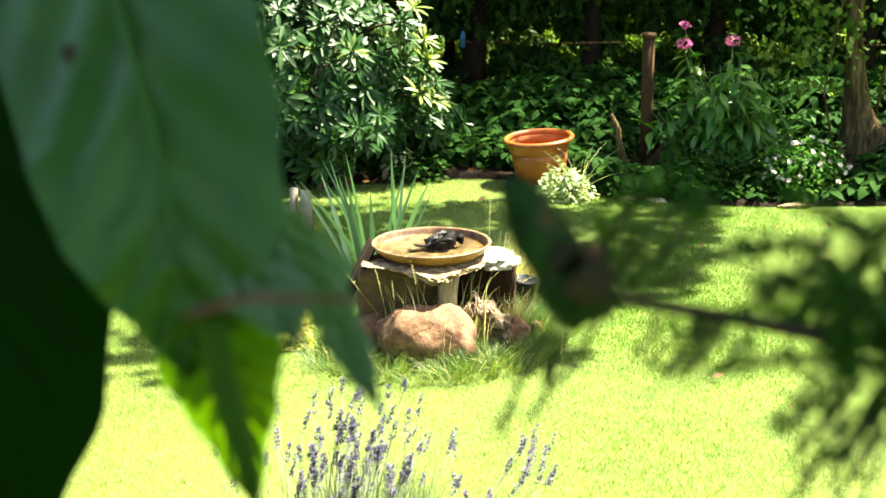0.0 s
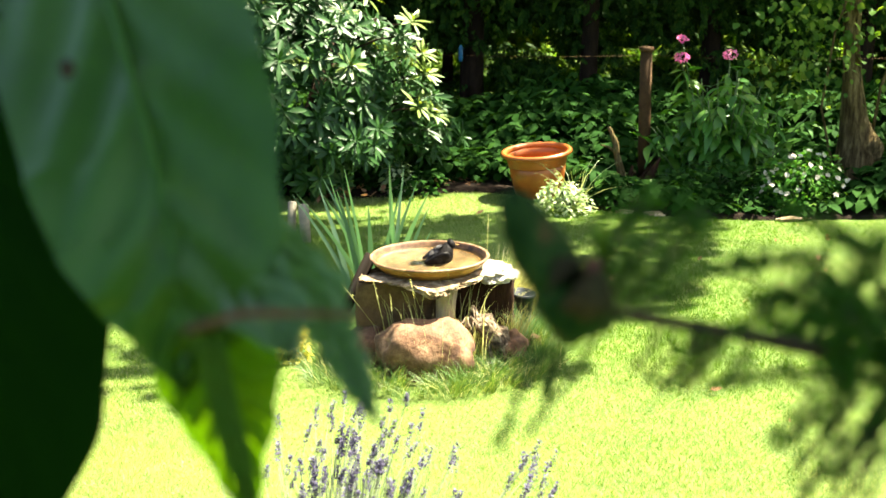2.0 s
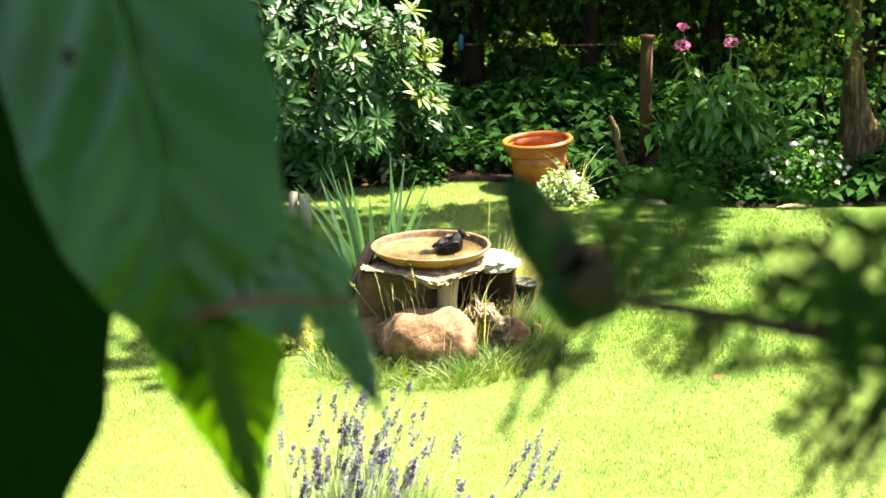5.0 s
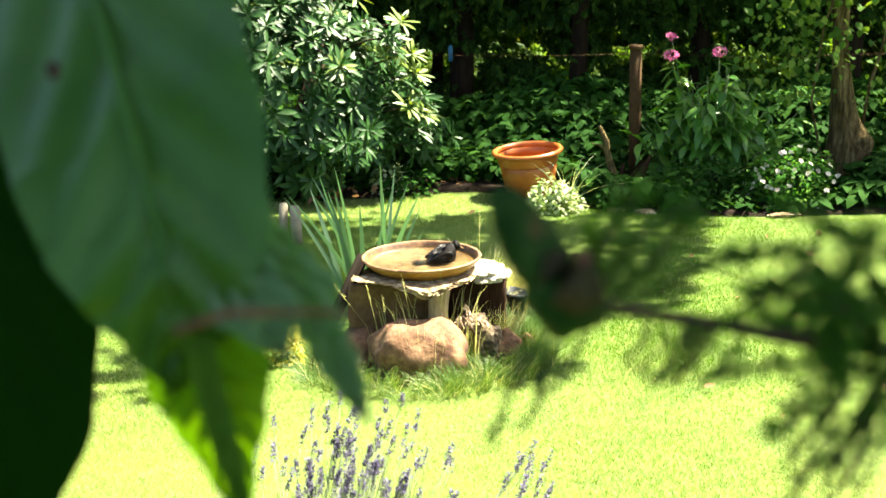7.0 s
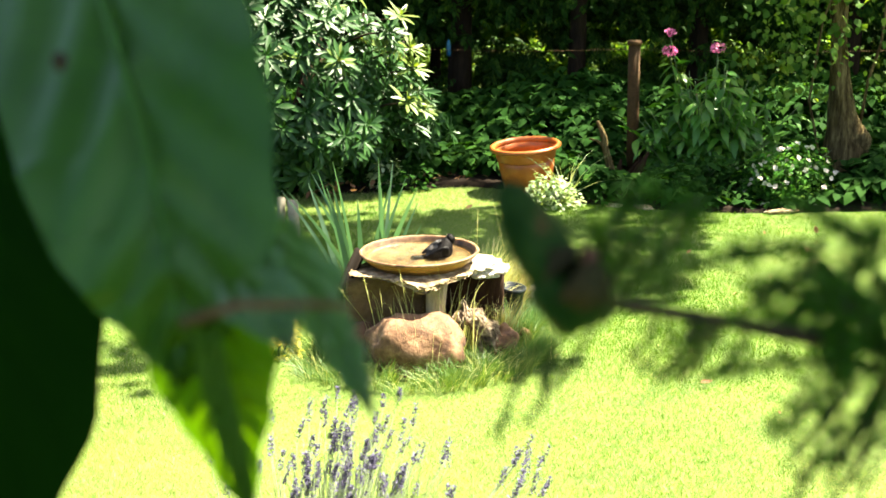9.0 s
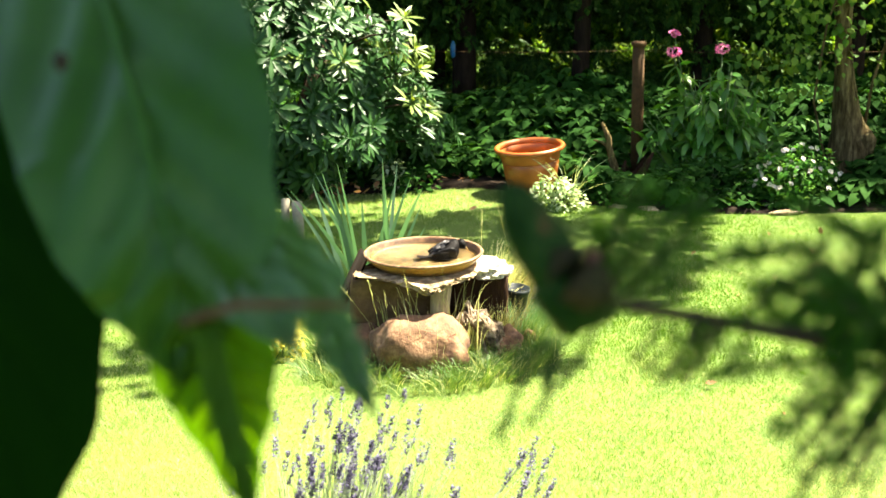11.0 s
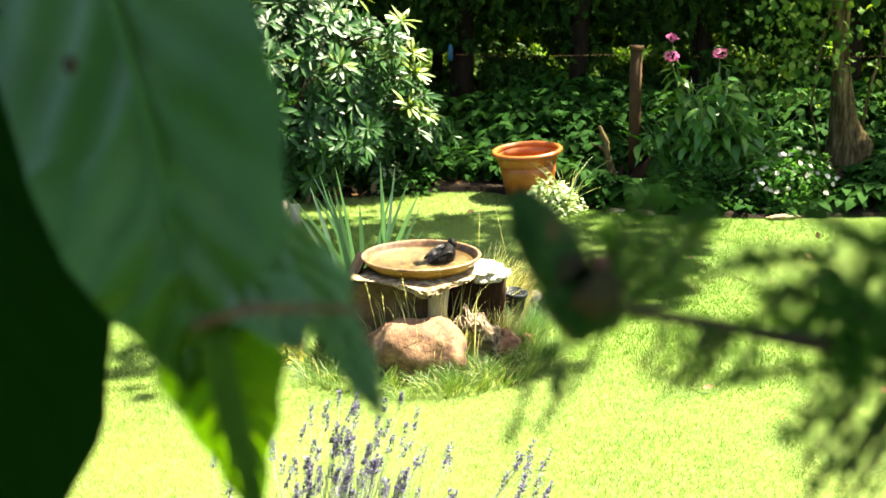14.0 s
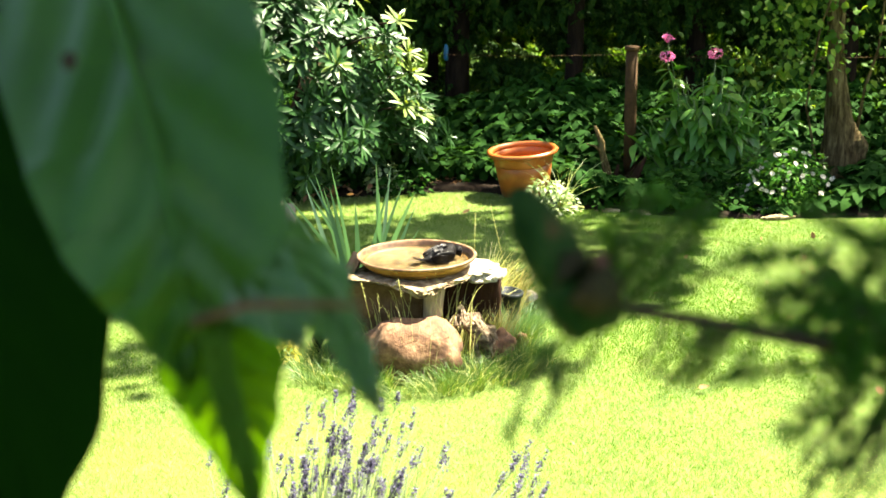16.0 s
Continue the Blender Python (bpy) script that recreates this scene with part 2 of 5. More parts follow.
RUFFLE = surface("wet_ruffled_feathers", [(0.3, (0.0045, 0.0036, 0.0032)), (0.55, (0.014, 0.011, 0.0095)), (0.75, (0.060, 0.050, 0.045))], 60, 200, 0.5, 0.6, 0.004)
# painted highlight of the wet wing
WET_GLINT = surface("wet_feather_glint", [(0.3, (0.10, 0.095, 0.09)), (0.7, (0.28, 0.27, 0.26))], 60, 200, 0.5, 0.4, 0.002)
BEAK = surface("dull_yellow_beak", [(0.3, (0.20, 0.11, 0.02)), (0.7, (0.34, 0.20, 0.04))], 30, 90, 0.5, 0.1, 0.001)
EYE = surface("dark_eye", [(0.3, (0.01, 0.008, 0.006)), (0.7, (0.015, 0.012, 0.01))], 30, 90, 0.1, 0.0, 0.001)
DEAD_LEAF = foliage("dead_leaf", [(0.0, (0.16, 0.07, 0.030)), (0.6, (0.28, 0.14, 0.06)), (1.0, (0.42, 0.28, 0.17))], 0.8, 0.2, (1, 1, 1))

water_mat, wnt, wp = nodes_of("clear_water")
wp.inputs["Base Color"].default_value = (0.92, 0.90, 0.80, 1)
wp.inputs["Roughness"].default_value = 0.03
wp.inputs["Transmission Weight"].default_value = 1.0
wp.inputs["IOR"].default_value = 1.33
bump(wnt, wp, noise_tex(wnt, 28, 3), 0.6, 0.006)


# ---- mesh helpers ----
def mesh_np(name, verts, faces, material, smooth=True):
    """A mesh from an array of points and an array of equal-sided faces."""
    verts, faces = np.asarray(verts, np.float32), np.asarray(faces, np.int32)
    me = bpy.data.meshes.new(name)
    n, k = faces.shape
    me.vertices.add(len(verts))
    me.vertices.foreach_set("co", verts.ravel())
    me.loops.add(n * k)
    me.loops.foreach_set("vertex_index", faces.ravel())
    me.polygons.add(n)
    me.polygons.foreach_set("loop_start", np.arange(0, n * k, k, dtype=np.int32))
    me.polygons.foreach_set("use_smooth", np.full(n, smooth))
    me.update(calc_edges=True)
    me.materials.append(material)
    return me


def put(name, me, parent=None, label="", at=None):
    ob = new(name, me)
    if parent is not None:
        ob.parent = parent
    if at is not None:
        ob.matrix_basis = at
    if label:
        ob["label"] = label
    return ob


def part(name, bm, material, parent=None, label="", smooth=True):
    me = bpy.data.meshes.new(name)
    bm.to_mesh(me)
    bm.free()
    me.materials.append(material)
    me.polygons.foreach_set("use_smooth", np.full(len(me.polygons), smooth))
    return put(name, me, parent, label)


def thing(name, label, category, at=(0, 0, 0), group="", kind=""):
    ob = new(name)
    ob.location = at
    ob.empty_display_size = 0.05
    return tagged(ob, label, category, group, kind)


def turns(yaw, tip, roll):
    """Arrays of angles to (N, 3, 3) turns: first roll about y, then tip up about x, then yaw about z."""
    yaw, tip, roll = np.broadcast_arrays(*[np.atleast_1d(np.asarray(a, float)) for a in (yaw, tip, roll)])
    z, o = np.zeros_like(yaw), np.ones_like(yaw)
    cy, sy, ct, st, cr, sr = np.cos(yaw), np.sin(yaw), np.cos(tip), np.sin(tip), np.cos(roll), np.sin(roll)
    def stack(*r):
        return np.stack(r, -1).reshape(-1, 3, 3)
    rz = stack(cy, -sy, z, sy, cy, z, z, z, o)
    rx = stack(o, z, z, z, ct, -st, z, st, ct)
    ry = stack(cr, z, sr, z, o, z, -sr, z, cr)
    return rz @ rx @ ry


def scatter(template, rot, pos, scale):
    """Copies of a template (points, faces) at many places, as one array of points and faces."""
    tv, tf = template
    n = len(pos)
    scale = np.broadcast_to(np.asarray(scale, float).reshape(-1, 1, 1) if np.ndim(scale) < 2 else np.asarray(scale)[:, None, :], (n, 1, 3) if np.ndim(scale) > 1 else (n, 1, 1))
    v = np.einsum("nij,nkj->nki", rot, tv[None] * scale) + pos[:, None, :]
    f = tf[None] + (np.arange(n) * len(tv))[:, None, None]
    return v.reshape(-1, 3), f.reshape(-1, tf.shape[1])


def join(parts):
    vs, fs, k = [], [], 0
    for v, f in parts:
        vs.append(v)
        fs.append(f + k)
        k += len(v)
    return np.concatenate(vs), np.concatenate(fs)


def leaf(length=1.0, width=0.4, droop=0.25, fold=0.15, n=4, peak=0.45, tipw=0.0):
    """A leaf along +y from the origin, face up: a folded strip that droops towards its tip."""
    vs, fs = [], []
    for i in range(n + 1):
        s = i / n
        w = width * 0.5 * (math.sin(math.pi * min(1, max(0, s)) ** (math.log(0.5) / math.log(peak))) * (1 - 0.15 * s) + tipw * (1 - s))
        y, z = length * s * (1 - 0.15 * droop * s), -droop * length * s * s
        vs += [(-w, y, z + fold * w), (0, y, z), (w, y, z + fold * w)]
    for i in range(n):
        a = 3 * i
        fs += [(a, a + 1, a + 4, a + 3), (a + 1, a + 2, a + 5, a + 4)]
    return np.array(vs, float), np.array(fs)


def leaflet(length, width, droop, fold):
    """A very small leaf along +y: one folded lozenge."""
    w = width * 0.5
    v = [(0, 0, 0), (w, length * 0.45, fold * w - 0.2 * droop * length), (0, length, -droop * length), (-w, length * 0.45, fold * w - 0.2 * droop * length)]
    return np.array(v, float), np.array([(0, 1, 2, 3)])


def blades(base, height, lean, width, segs=3, droop=0.6, seed=1):
    """Grass blades: tapered curved strips. base (N, 3), height (N), lean (N, 2) sideways at the tip."""
    r = np.random.default_rng(seed)
    n = len(base)
    ang = r.uniform(0, 2 * np.pi, n)
    side = np.stack([np.cos(ang), np.sin(ang), np.zeros(n)], -1)
    vs = []
    for i in range(segs + 1):
        s = i / segs
        mid = base + np.stack([lean[:, 0] * s ** 1.7, lean[:, 1] * s ** 1.7, height * (s - 0.25 * droop * s ** 3)], -1)
        w = (width * (1 - s ** 1.5) * 0.5 + 0.0002)[:, None] * side
        vs += [mid - w, mid + w]
    v = np.stack(vs, 1)
    one = np.array([(2 * i, 2 * i + 1, 2 * i + 3, 2 * i + 2) for i in range(segs)])
    f = one[None] + (np.arange(n) * 2 * (segs + 1))[:, None, None]
    return v.reshape(-1, 3), f.reshape(-1, 4)


def tube(points, radii, sides=8, cap=True, wobble=0.0, seed=0):
    """A round limb through the points, with its radii."""
    r = np.random.default_rng(seed)
    pts = [Vector(p) for p in points]
    bm = bmesh.new()
    rings = []
    for i, p in enumerate(pts):
        d = (pts[min(i + 1, len(pts) - 1)] - pts[max(i - 1, 0)]).normalized()
        a = d.orthogonal().normalized() if abs(d.z) < 0.9 else Vector((1, 0, 0)).cross(d).normalized()
        b = d.cross(a)
        ring = []
        for k in range(sides):
            t = 2 * math.pi * k / sides
            q = radii[i] * (1 + wobble * r.uniform(-1, 1))
            ring.append(bm.verts.new(p + (a * math.cos(t) + b * math.sin(t)) * q))
        rings.append(ring)
    for u, w in zip(rings, rings[1:]):
        for k in range(sides):
            bm.faces.new((u[k], u[(k + 1) % sides], w[(k + 1) % sides], w[k]))
    if cap:
        bm.faces.new(rings[0][::-1])
        bm.faces.new(rings[-1])
    bmesh.ops.recalc_face_normals(bm, faces=bm.faces)
    return bm


def lathe(profile, n=48):
    """A turned body about z: profile rows (radius, z), closed where the radius is 0."""
    bm = bmesh.new()
    rings = []
    for r, z in profile:
        if r < 1e-6:
            rings.append([bm.verts.new((0, 0, z))])
        else:
            rings.append([bm.verts.new((r * math.cos(2 * math.pi * k / n), r * math.sin(2 * math.pi * k / n), z)) for k in range(n)])
    for u, w in zip(rings, rings[1:]):
        for k in range(n):
            q = [u[k % len(u)], u[(k + 1) % len(u)], w[(k + 1) % len(w)], w[k % len(w)]]
            q = list(dict.fromkeys(q))
            if len(q) > 2:
                bm.faces.new(q)
    bmesh.ops.recalc_face_normals(bm, faces=bm.faces)
    return bm


def stone(size, seed, rough=0.18, sub=4, freq=1.6, flat=0.0):
    """A lumpy stone: a sphere pushed about by noise, sized (x, y, z), standing on z = 0."""
    bm = bmesh.new()
    bmesh.ops.create_icosphere(bm, subdivisions=sub, radius=1.0)
    for v in bm.verts:
        d = v.co.normalized()
        k = 1 + rough * noise.noise(d * freq + Vector((seed * 7.1, 0, 0))) * 1.6 + rough * 0.35 * noise.noise(d * freq * 4 + Vector((0, seed * 3.3, 0)))
        v.co = d * k
        if flat and v.co.z > 1 - flat:
            v.co.z = 1 - flat + (v.co.z - 1 + flat) * 0.25
        v.co = Vector((v.co.x * size[0] / 2, v.co.y * size[1] / 2, max(-0.85, v.co.z) * size[2] / 2 + size[2] * 0.4))
    return bm


def moved(bm, m):
    bmesh.ops.transform(bm, matrix=m, verts=bm.verts)
    return bm


def lawn_edge(x):
    k = 1 / (1 + math.exp(-(x - 0.55) / 0.12))
    return (7.83 + 0.05 * math.sin(4 * x)) * (1 - k) + (7.50 - 0.16 * x + 0.06 * math.sin(2.3 * x + 1)) * k


# ---- ground ----
def ground_height(x, y):
    return 0.012 * math.sin(1.3 * x + 0.5) * math.sin(0.9 * y) + 0.008 * math.sin(3.1 * x + 1.7 * y)


def make_ground():
    xs = np.concatenate([[-400, -60, -20, -10], np.linspace(-6, 8, 71), [12, 20, 60, 400]])
    ys = np.concatenate([[-400, -60, -20, -8], np.linspace(-2, 16, 91), [20, 30, 80, 400]])
    vs = [(x, y, ground_height(x, y) if -8 < x < 12 and -8 < y < 20 else 0) for y in ys for x in xs]
    w = len(xs)
    fs = [(j * w + i, j * w + i + 1, j * w + i + 1 + w, j * w + i + w) for j in range(len(ys) - 1) for i in range(w - 1)]
    ob = put("ground", mesh_np("ground", np.array(vs), np.array(fs), LAWN_SOIL))
    tagged(ob, "green turf ground under the short lawn", "ground", kind="structure")
    # the planting bed behind the lawn, a little higher than the turf
    vs, fs, cols = [], [], np.linspace(-5, 6.5, 116)
    rows_n = 46
    for i, x in enumerate(cols):
        e = lawn_edge(x)
        for j in range(rows_n + 1):
            y = e + (12.0 - e) * (j / rows_n) ** 1.4
            z = ground_height(x, y) + (-0.02 if j == 0 else min(0.05, 0.02 + 0.10 * (y - e))) + 0.02 * noise.noise((x * 5, y * 5, 0)) * (j > 0)
            vs.append((x, y + (0.03 * noise.noise((x * 6, 3, 0)) if j < 3 else 0), z))
    for i in range(len(cols) - 1):
        for j in range(rows_n):
            a = i * (rows_n + 1) + j
            fs.append((a, a + rows_n + 1, a + rows_n + 2, a + 1))
    ob = put("planting_bed", mesh_np("planting_bed", np.array(vs), np.array(fs), SOIL))
    tagged(ob, "dark brown soil bed along the lawn", "flower bed", kind="structure")


def make_lawn():
    r = np.random.default_rng(3)
    n = 540000
    y = 3.0 + (r.uniform(0, 1, n) ** 0.8) * 4.95
    x = r.uniform(-0.42, 0.42, n) * (y + 0.4) + 0.1
    keep = y < np.array([lawn_edge(a) for a in x]) - 0.01 + r.uniform(-0.04, 0.02, n)
    keep &= ((x + 0.07) / 0.36) ** 2 + ((y - 4.87) / 0.42) ** 2 > 1
    x, y = x[keep], y[keep]
    z = np.array([ground_height(a, b) for a, b in zip(x, y)]) - 0.002
    n = len(x)
    patch = 0.75 + 0.35 * np.sin(2.1 * x + 1.1 * y) * np.sin(1.7 * y - x)
    h = r.uniform(0.010, 0.026, n) * patch
    lean = r.normal(0, 0.010, (n, 2))
    # paler blades paint the sun glare at the front and the back edge
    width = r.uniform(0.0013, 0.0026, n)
    # dry picks the blades that get the sun-brightened colour
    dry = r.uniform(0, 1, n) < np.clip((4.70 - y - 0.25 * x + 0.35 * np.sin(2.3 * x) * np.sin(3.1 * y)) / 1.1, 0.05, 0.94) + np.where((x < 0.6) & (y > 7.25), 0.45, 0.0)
    for name, pick, mat, label, seed in (("lawn_grass", ~dry, GRASS, "bright green sunlit mown lawn grass", 5), ("dry_lawn_grass", dry, SUNLIT_LAWN, "pale yellow-green lawn blades, strong sunlight put into their colour", 7)):
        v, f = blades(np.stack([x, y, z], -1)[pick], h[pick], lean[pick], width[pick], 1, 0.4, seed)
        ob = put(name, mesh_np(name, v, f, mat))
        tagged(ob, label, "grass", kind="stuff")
    n = 80000
    x, y = r.uniform(-5.5, 6.5, n), r.uniform(-3.0, 7.9, n)
    keep = (y < np.array([lawn_edge(a) for a in x]) - 0.02) & (((x - 0.1) > 0.42 * (y + 0.4)) | ((x - 0.1) < -0.42 * (y + 0.4)) | (y < 3.0))
    x, y = x[keep], y[keep]
    n = len(x)
    z = np.array([ground_height(a, b) for a, b in zip(x, y)]) - 0.002
    v, f = blades(np.stack([x, y, z], -1), r.uniform(0.02, 0.045, n), r.normal(0, 0.018, (n, 2)), r.uniform(0.004, 0.008, n), 1, 0.4, 6)
    ob = put("lawn_grass", mesh_np("lawn_grass", v, f, GRASS))
    tagged(ob, "bright green mown lawn grass under the shrubs", "grass", kind="stuff")


make_ground()
make_lawn()


# ---- the bird bath ----
BATH = Vector((-0.044, 4.85, 0.0))


def rough_block(size, at, seed):
    """A worn square block with softened corners."""
    bm = bmesh.new()
    bmesh.ops.create_cube(bm, size=1)
    bmesh.ops.subdivide_edges(bm, edges=bm.edges[:], cuts=9, use_grid_fill=True)
    for v in bm.verts:
        q = v.co * 2
        n = q + Vector((seed, seed * 0.7, 0))
        v.co *= 1 - 0.035 * (abs(q.x) ** 6 + abs(q.y) ** 6 + abs(q.z) ** 6) + 0.05 * noise.noise(n * 1.3) + 0.03 * noise.noise(n * 4)
    return moved(bm, Matrix.Translation(at) @ Matrix.Diagonal((*size, 1)))


def make_bird_bath():
    # rough table of stones that carries the dish
    t = thing("stone_table", "low rustic table of rough slabs and posts under the bird bath", "garden table", (BATH.x, BATH.y, 0))
    bm = bmesh.new()
    outline = ((-0.262, -0.145, 0.3), (-0.15, -0.205, 0.45), (-0.045, -0.262, 0.9), (0.01, -0.282, 1.35), (0.06, -0.262, 1.2), (0.115, -0.205, 0.9), (0.19, -0.12, 0.9), (0.20, 0.03, 0.8), (0.08, 0.13, 0.8), (-0.12, 0.12, 0.8), (-0.23, 0.0, 0.4))
    n, rings, m = 220, [], len(outline)
    for j, (drop, k) in enumerate(((0.026, 0.80), (0.025, 0.94), (0.021, 0.99), (0.018, 0.96), (0.014, 0.985), (0.010, 1.0), (0.006, 0.975), (0.003, 0.99), (0.0, 0.95), (0.0, 0.6))):
        ring = []
        for i in range(n):
            e = i / n * m
            g = int(e)
            e -= g
            pa, pb, pc, pd = (Vector(outline[(g + o) % m]) for o in (-1, 0, 1, 2))
            p = 0.5 * (2 * pb + (pc - pa) * e + (2 * pa - 5 * pb + 4 * pc - pd) * e * e + (3 * pb - pa - 3 * pc + pd) * e ** 3)
            ragged = 0.010 * noise.noise((p.x * 22, p.y * 22, j * 0.6)) + 0.012 * noise.noise((p.x * 80, p.y * 80, j * 4.7))
            out = Vector((p.x + 0.02, p.y + 0.03)).normalized() * ragged * (k > 0.9)
            sag = -0.012 * max(0.0, p.z - 0.8) / 0.5 * (k > 0.85)
            ring.append(bm.verts.new(((p.x + 0.02) * k - 0.02 + out.x, (p.y + 0.03) * k - 0.03 + out.y, 0.341 - drop * p.z + sag + 0.004 * noise.noise((p.x * 30, p.y * 30, j)))))
        rings.append(ring)
    for u, w in zip(rings, rings[1:]):
        for i in range(n):
            bm.faces.new((u[i], u[(i + 1) % n], w[(i + 1) % n], w[i]))
    bm.faces.new(rings[0][::-1])
    bm.faces.new(rings[-1])
    part("slab", bm, SLATE, t, "weathered pale slab with a broken edge", False)
    part("post", moved(tube([(0, 0, 0), (0.004, 0, 0.08), (-0.006, 0, 0.17), (0.0, 0, 0.316)], (0.044, 0.036, 0.033, 0.042), 20, True, 0.16, 3), Matrix.Translation((0.064, -0.155, 0))), PILLAR, t, "grey weathered post")
    part("block", rough_block((0.33, 0.21, 0.34), (-0.125, -0.02, 0.152), 0.0), BLOCK, t, "brown block")
    part("back_support", moved(stone((0.22, 0.14, 0.36), 9, 0.08, 3), Matrix.Translation((0.01, 0.10, -0.015))), BLOCK, t)
    # the dish
    d = thing("bird_bath", "shallow ochre glazed clay dish filled with water on a rough slab", "bird bath", (BATH.x, BATH.y, 0.341))
    d.scale = (1.04, 1.04, 0.76)
    rim = [(0.2235, 0.0625), (0.2255, 0.067), (0.2230, 0.0725), (0.2185, 0.0742), (0.2135, 0.0718)]
    outer = [(0, 0), (0.165, 0.0), (0.176, 0.003), (0.190, 0.022), (0.197, 0.026), (0.200, 0.034), (0.203, 0.038), (0.207, 0.050), (0.214, 0.054), (0.222, 0.058), (0.2245, 0.066), (0.222, 0.072), (0.217, 0.0735), (0.213, 0.071)]
    wall = [(0.2135, 0.0712), (0.2105, 0.067), (0.2080, 0.058), (0.2045, 0.048)]
    inner = [(0.2045, 0.048), (0.199, 0.034), (0.190, 0.021), (0.174, 0.013), (0, 0.012)]
    for name, prof, mat, label in (("dish", outer, GLAZE, ""), ("rim", rim, RIM_CLAY, "paler worn rim"), ("inner_wall", wall, WALL_CLAY, "reddish-brown stained inner wall"), ("basin", inner, WET_CLAY, "wet brown and ochre inside of the dish")):
        ob = part(name, lathe(prof, 72), mat, d, label)
        ob.rotation_euler = (radians(0.5), radians(-1.2), 0)
    water = part("water", lathe([(0, 0.049), (0.1, 0.049), (0.2035, 0.049)], 48), water_mat, d, "clear shallow water")
    water.visible_shadow = False
    return d


def make_boulders():
    def rock(label, name, size, seed, at, material, rough=0.18, rz=0, tilt=0):
        ob = part(name, stone(size, seed, rough, 4, 2.0 if material is PALE_STONE else 1.6), material, smooth=material is not PALE_STONE)
        ob.matrix_basis = pose(*at, tilt, 0, rz)
        tagged(ob, label, "stone")
        return ob
    rock("large reddish-brown rounded boulder in long grass", "boulder", (0.37, 0.27, 0.255), 3, (-0.062, 4.585, -0.015), ROCK, 0.15, 8)
    rock("reddish-brown stone half hidden beside the table", "boulder", (0.20, 0.2, 0.17), 5, (-0.285, 4.70, -0.005), ROCK, 0.14, 30)
    ob = part("limestone", stone((0.19, 0.155, 0.070), 6, 0.24, 4, 2.7, 0.22), PALE_STONE, None, "", False)
    ob.matrix_basis = pose(0.200, 4.885, 0.290, 9, 5, 15)
    tagged(ob, "rough white limestone on the stump beside the dish", "stone")
    rock("brown stone in the grass", "garden_stone", (0.14, 0.1, 0.15), 7, (0.275, 4.70, 0.0), ROCK, 0.2, 50)
    rock("small orange-brown stone in the grass", "garden_stone", (0.055, 0.05, 0.075), 8, (0.372, 4.86, 0.0), ROCK, 0.15, 0)
    rock("pale stone in the grass under the table", "garden_stone", (0.11, 0.08, 0.05), 11, (0.175, 4.66, 0.0), PALE_STONE, 0.2, 0)
    # stump that carries the limestone
    t = thing("tree_stump", "dark weathered tree stump beside the bird bath", "stump", (0.195, 4.97, 0))
    part("trunk", rough_block((0.245, 0.17, 0.335), (-0.022, 0.0, 0.125), 3.1), STUMP, t)
    # bleached root
    t = thing("driftwood_root", "bleached twisted root lying in front of the stump", "driftwood", (0.155, 4.70, 0))
    r = np.random.default_rng(67)
    for i, (pts, radii) in enumerate((
            ([(-0.055, 0.02, 0.16), (-0.035, 0.0, 0.205), (0.005, -0.015, 0.175), (0.05, -0.03, 0.115), (0.085, -0.03, 0.06), (0.115, -0.04, 0.0)], (0.014, 0.026, 0.034, 0.032, 0.030, 0.022)),
            ([(-0.02, 0.01, 0.19), (0.03, 0.0, 0.185), (0.075, -0.01, 0.135), (0.115, -0.015, 0.055)], (0.010, 0.017, 0.022, 0.016)),
            ([(-0.045, 0.0, 0.18), (-0.075, -0.02, 0.145), (-0.085, -0.03, 0.10)], (0.016, 0.011, 0.004)),
            ([(0.02, -0.03, 0.15), (0.02, -0.05, 0.09), (0.045, -0.05, 0.0)], (0.018, 0.014, 0.010)))):
        part("branch", tube(pts, radii, 14, True, 0.42, i + 5), PALE_WOOD, t)
    for i in range(26):
        x = r.uniform(-0.06, 0.09)
        top = 0.20 - 0.9 * max(0.0, x - 0.0) + r.normal(0, 0.01)
        y = -0.035 + r.normal(0, 0.008)
        part("fibre", tube([(x, y, top), (x + r.normal(0.008, 0.012), y - 0.012, top - 0.025), (x + r.normal(0.016, 0.02), y - 0.008, top - r.uniform(0.04, 0.08))], (0.0035, 0.003, 0.0012), 6, True, 0.2, i), PALE_WOOD, t)


def make_leaning_board():
    t = thing("leaning_board", "short dark brown board leaning against the table", "board", (-0.455, 4.83, 0.0))
    bm = bmesh.new()
    bmesh.ops.create_cube(bm, size=1)
    bmesh.ops.transform(bm, matrix=Matrix.Diagonal((0.020, 0.16, 0.43, 1)), verts=bm.verts)
    bmesh.ops.bevel(bm, geom=bm.edges[:], offset=0.004, segments=2, affect="EDGES")
    ob = part("board", bm, WOOD, t)
    ob.matrix_basis = pose(0.085, 0, 0.195, 0, 26, 8)


def make_nursery_pot():
    t = thing("nursery_pot", "small empty black plastic plant pot in the grass", "plant pot", (0.315, 5.07, 0.0))
    part("pot", lathe([(0, 0), (0.040, 0), (0.043, 0.01), (0.051, 0.165), (0.055, 0.165), (0.056, 0.182), (0.050, 0.182), (0.040, 0.012), (0, 0.012)], 32), BLACK_POT, t)
    t.matrix_basis = pose(0.315, 5.07, 0.09, 4, 6, 0)
    t.location.z = 0.004


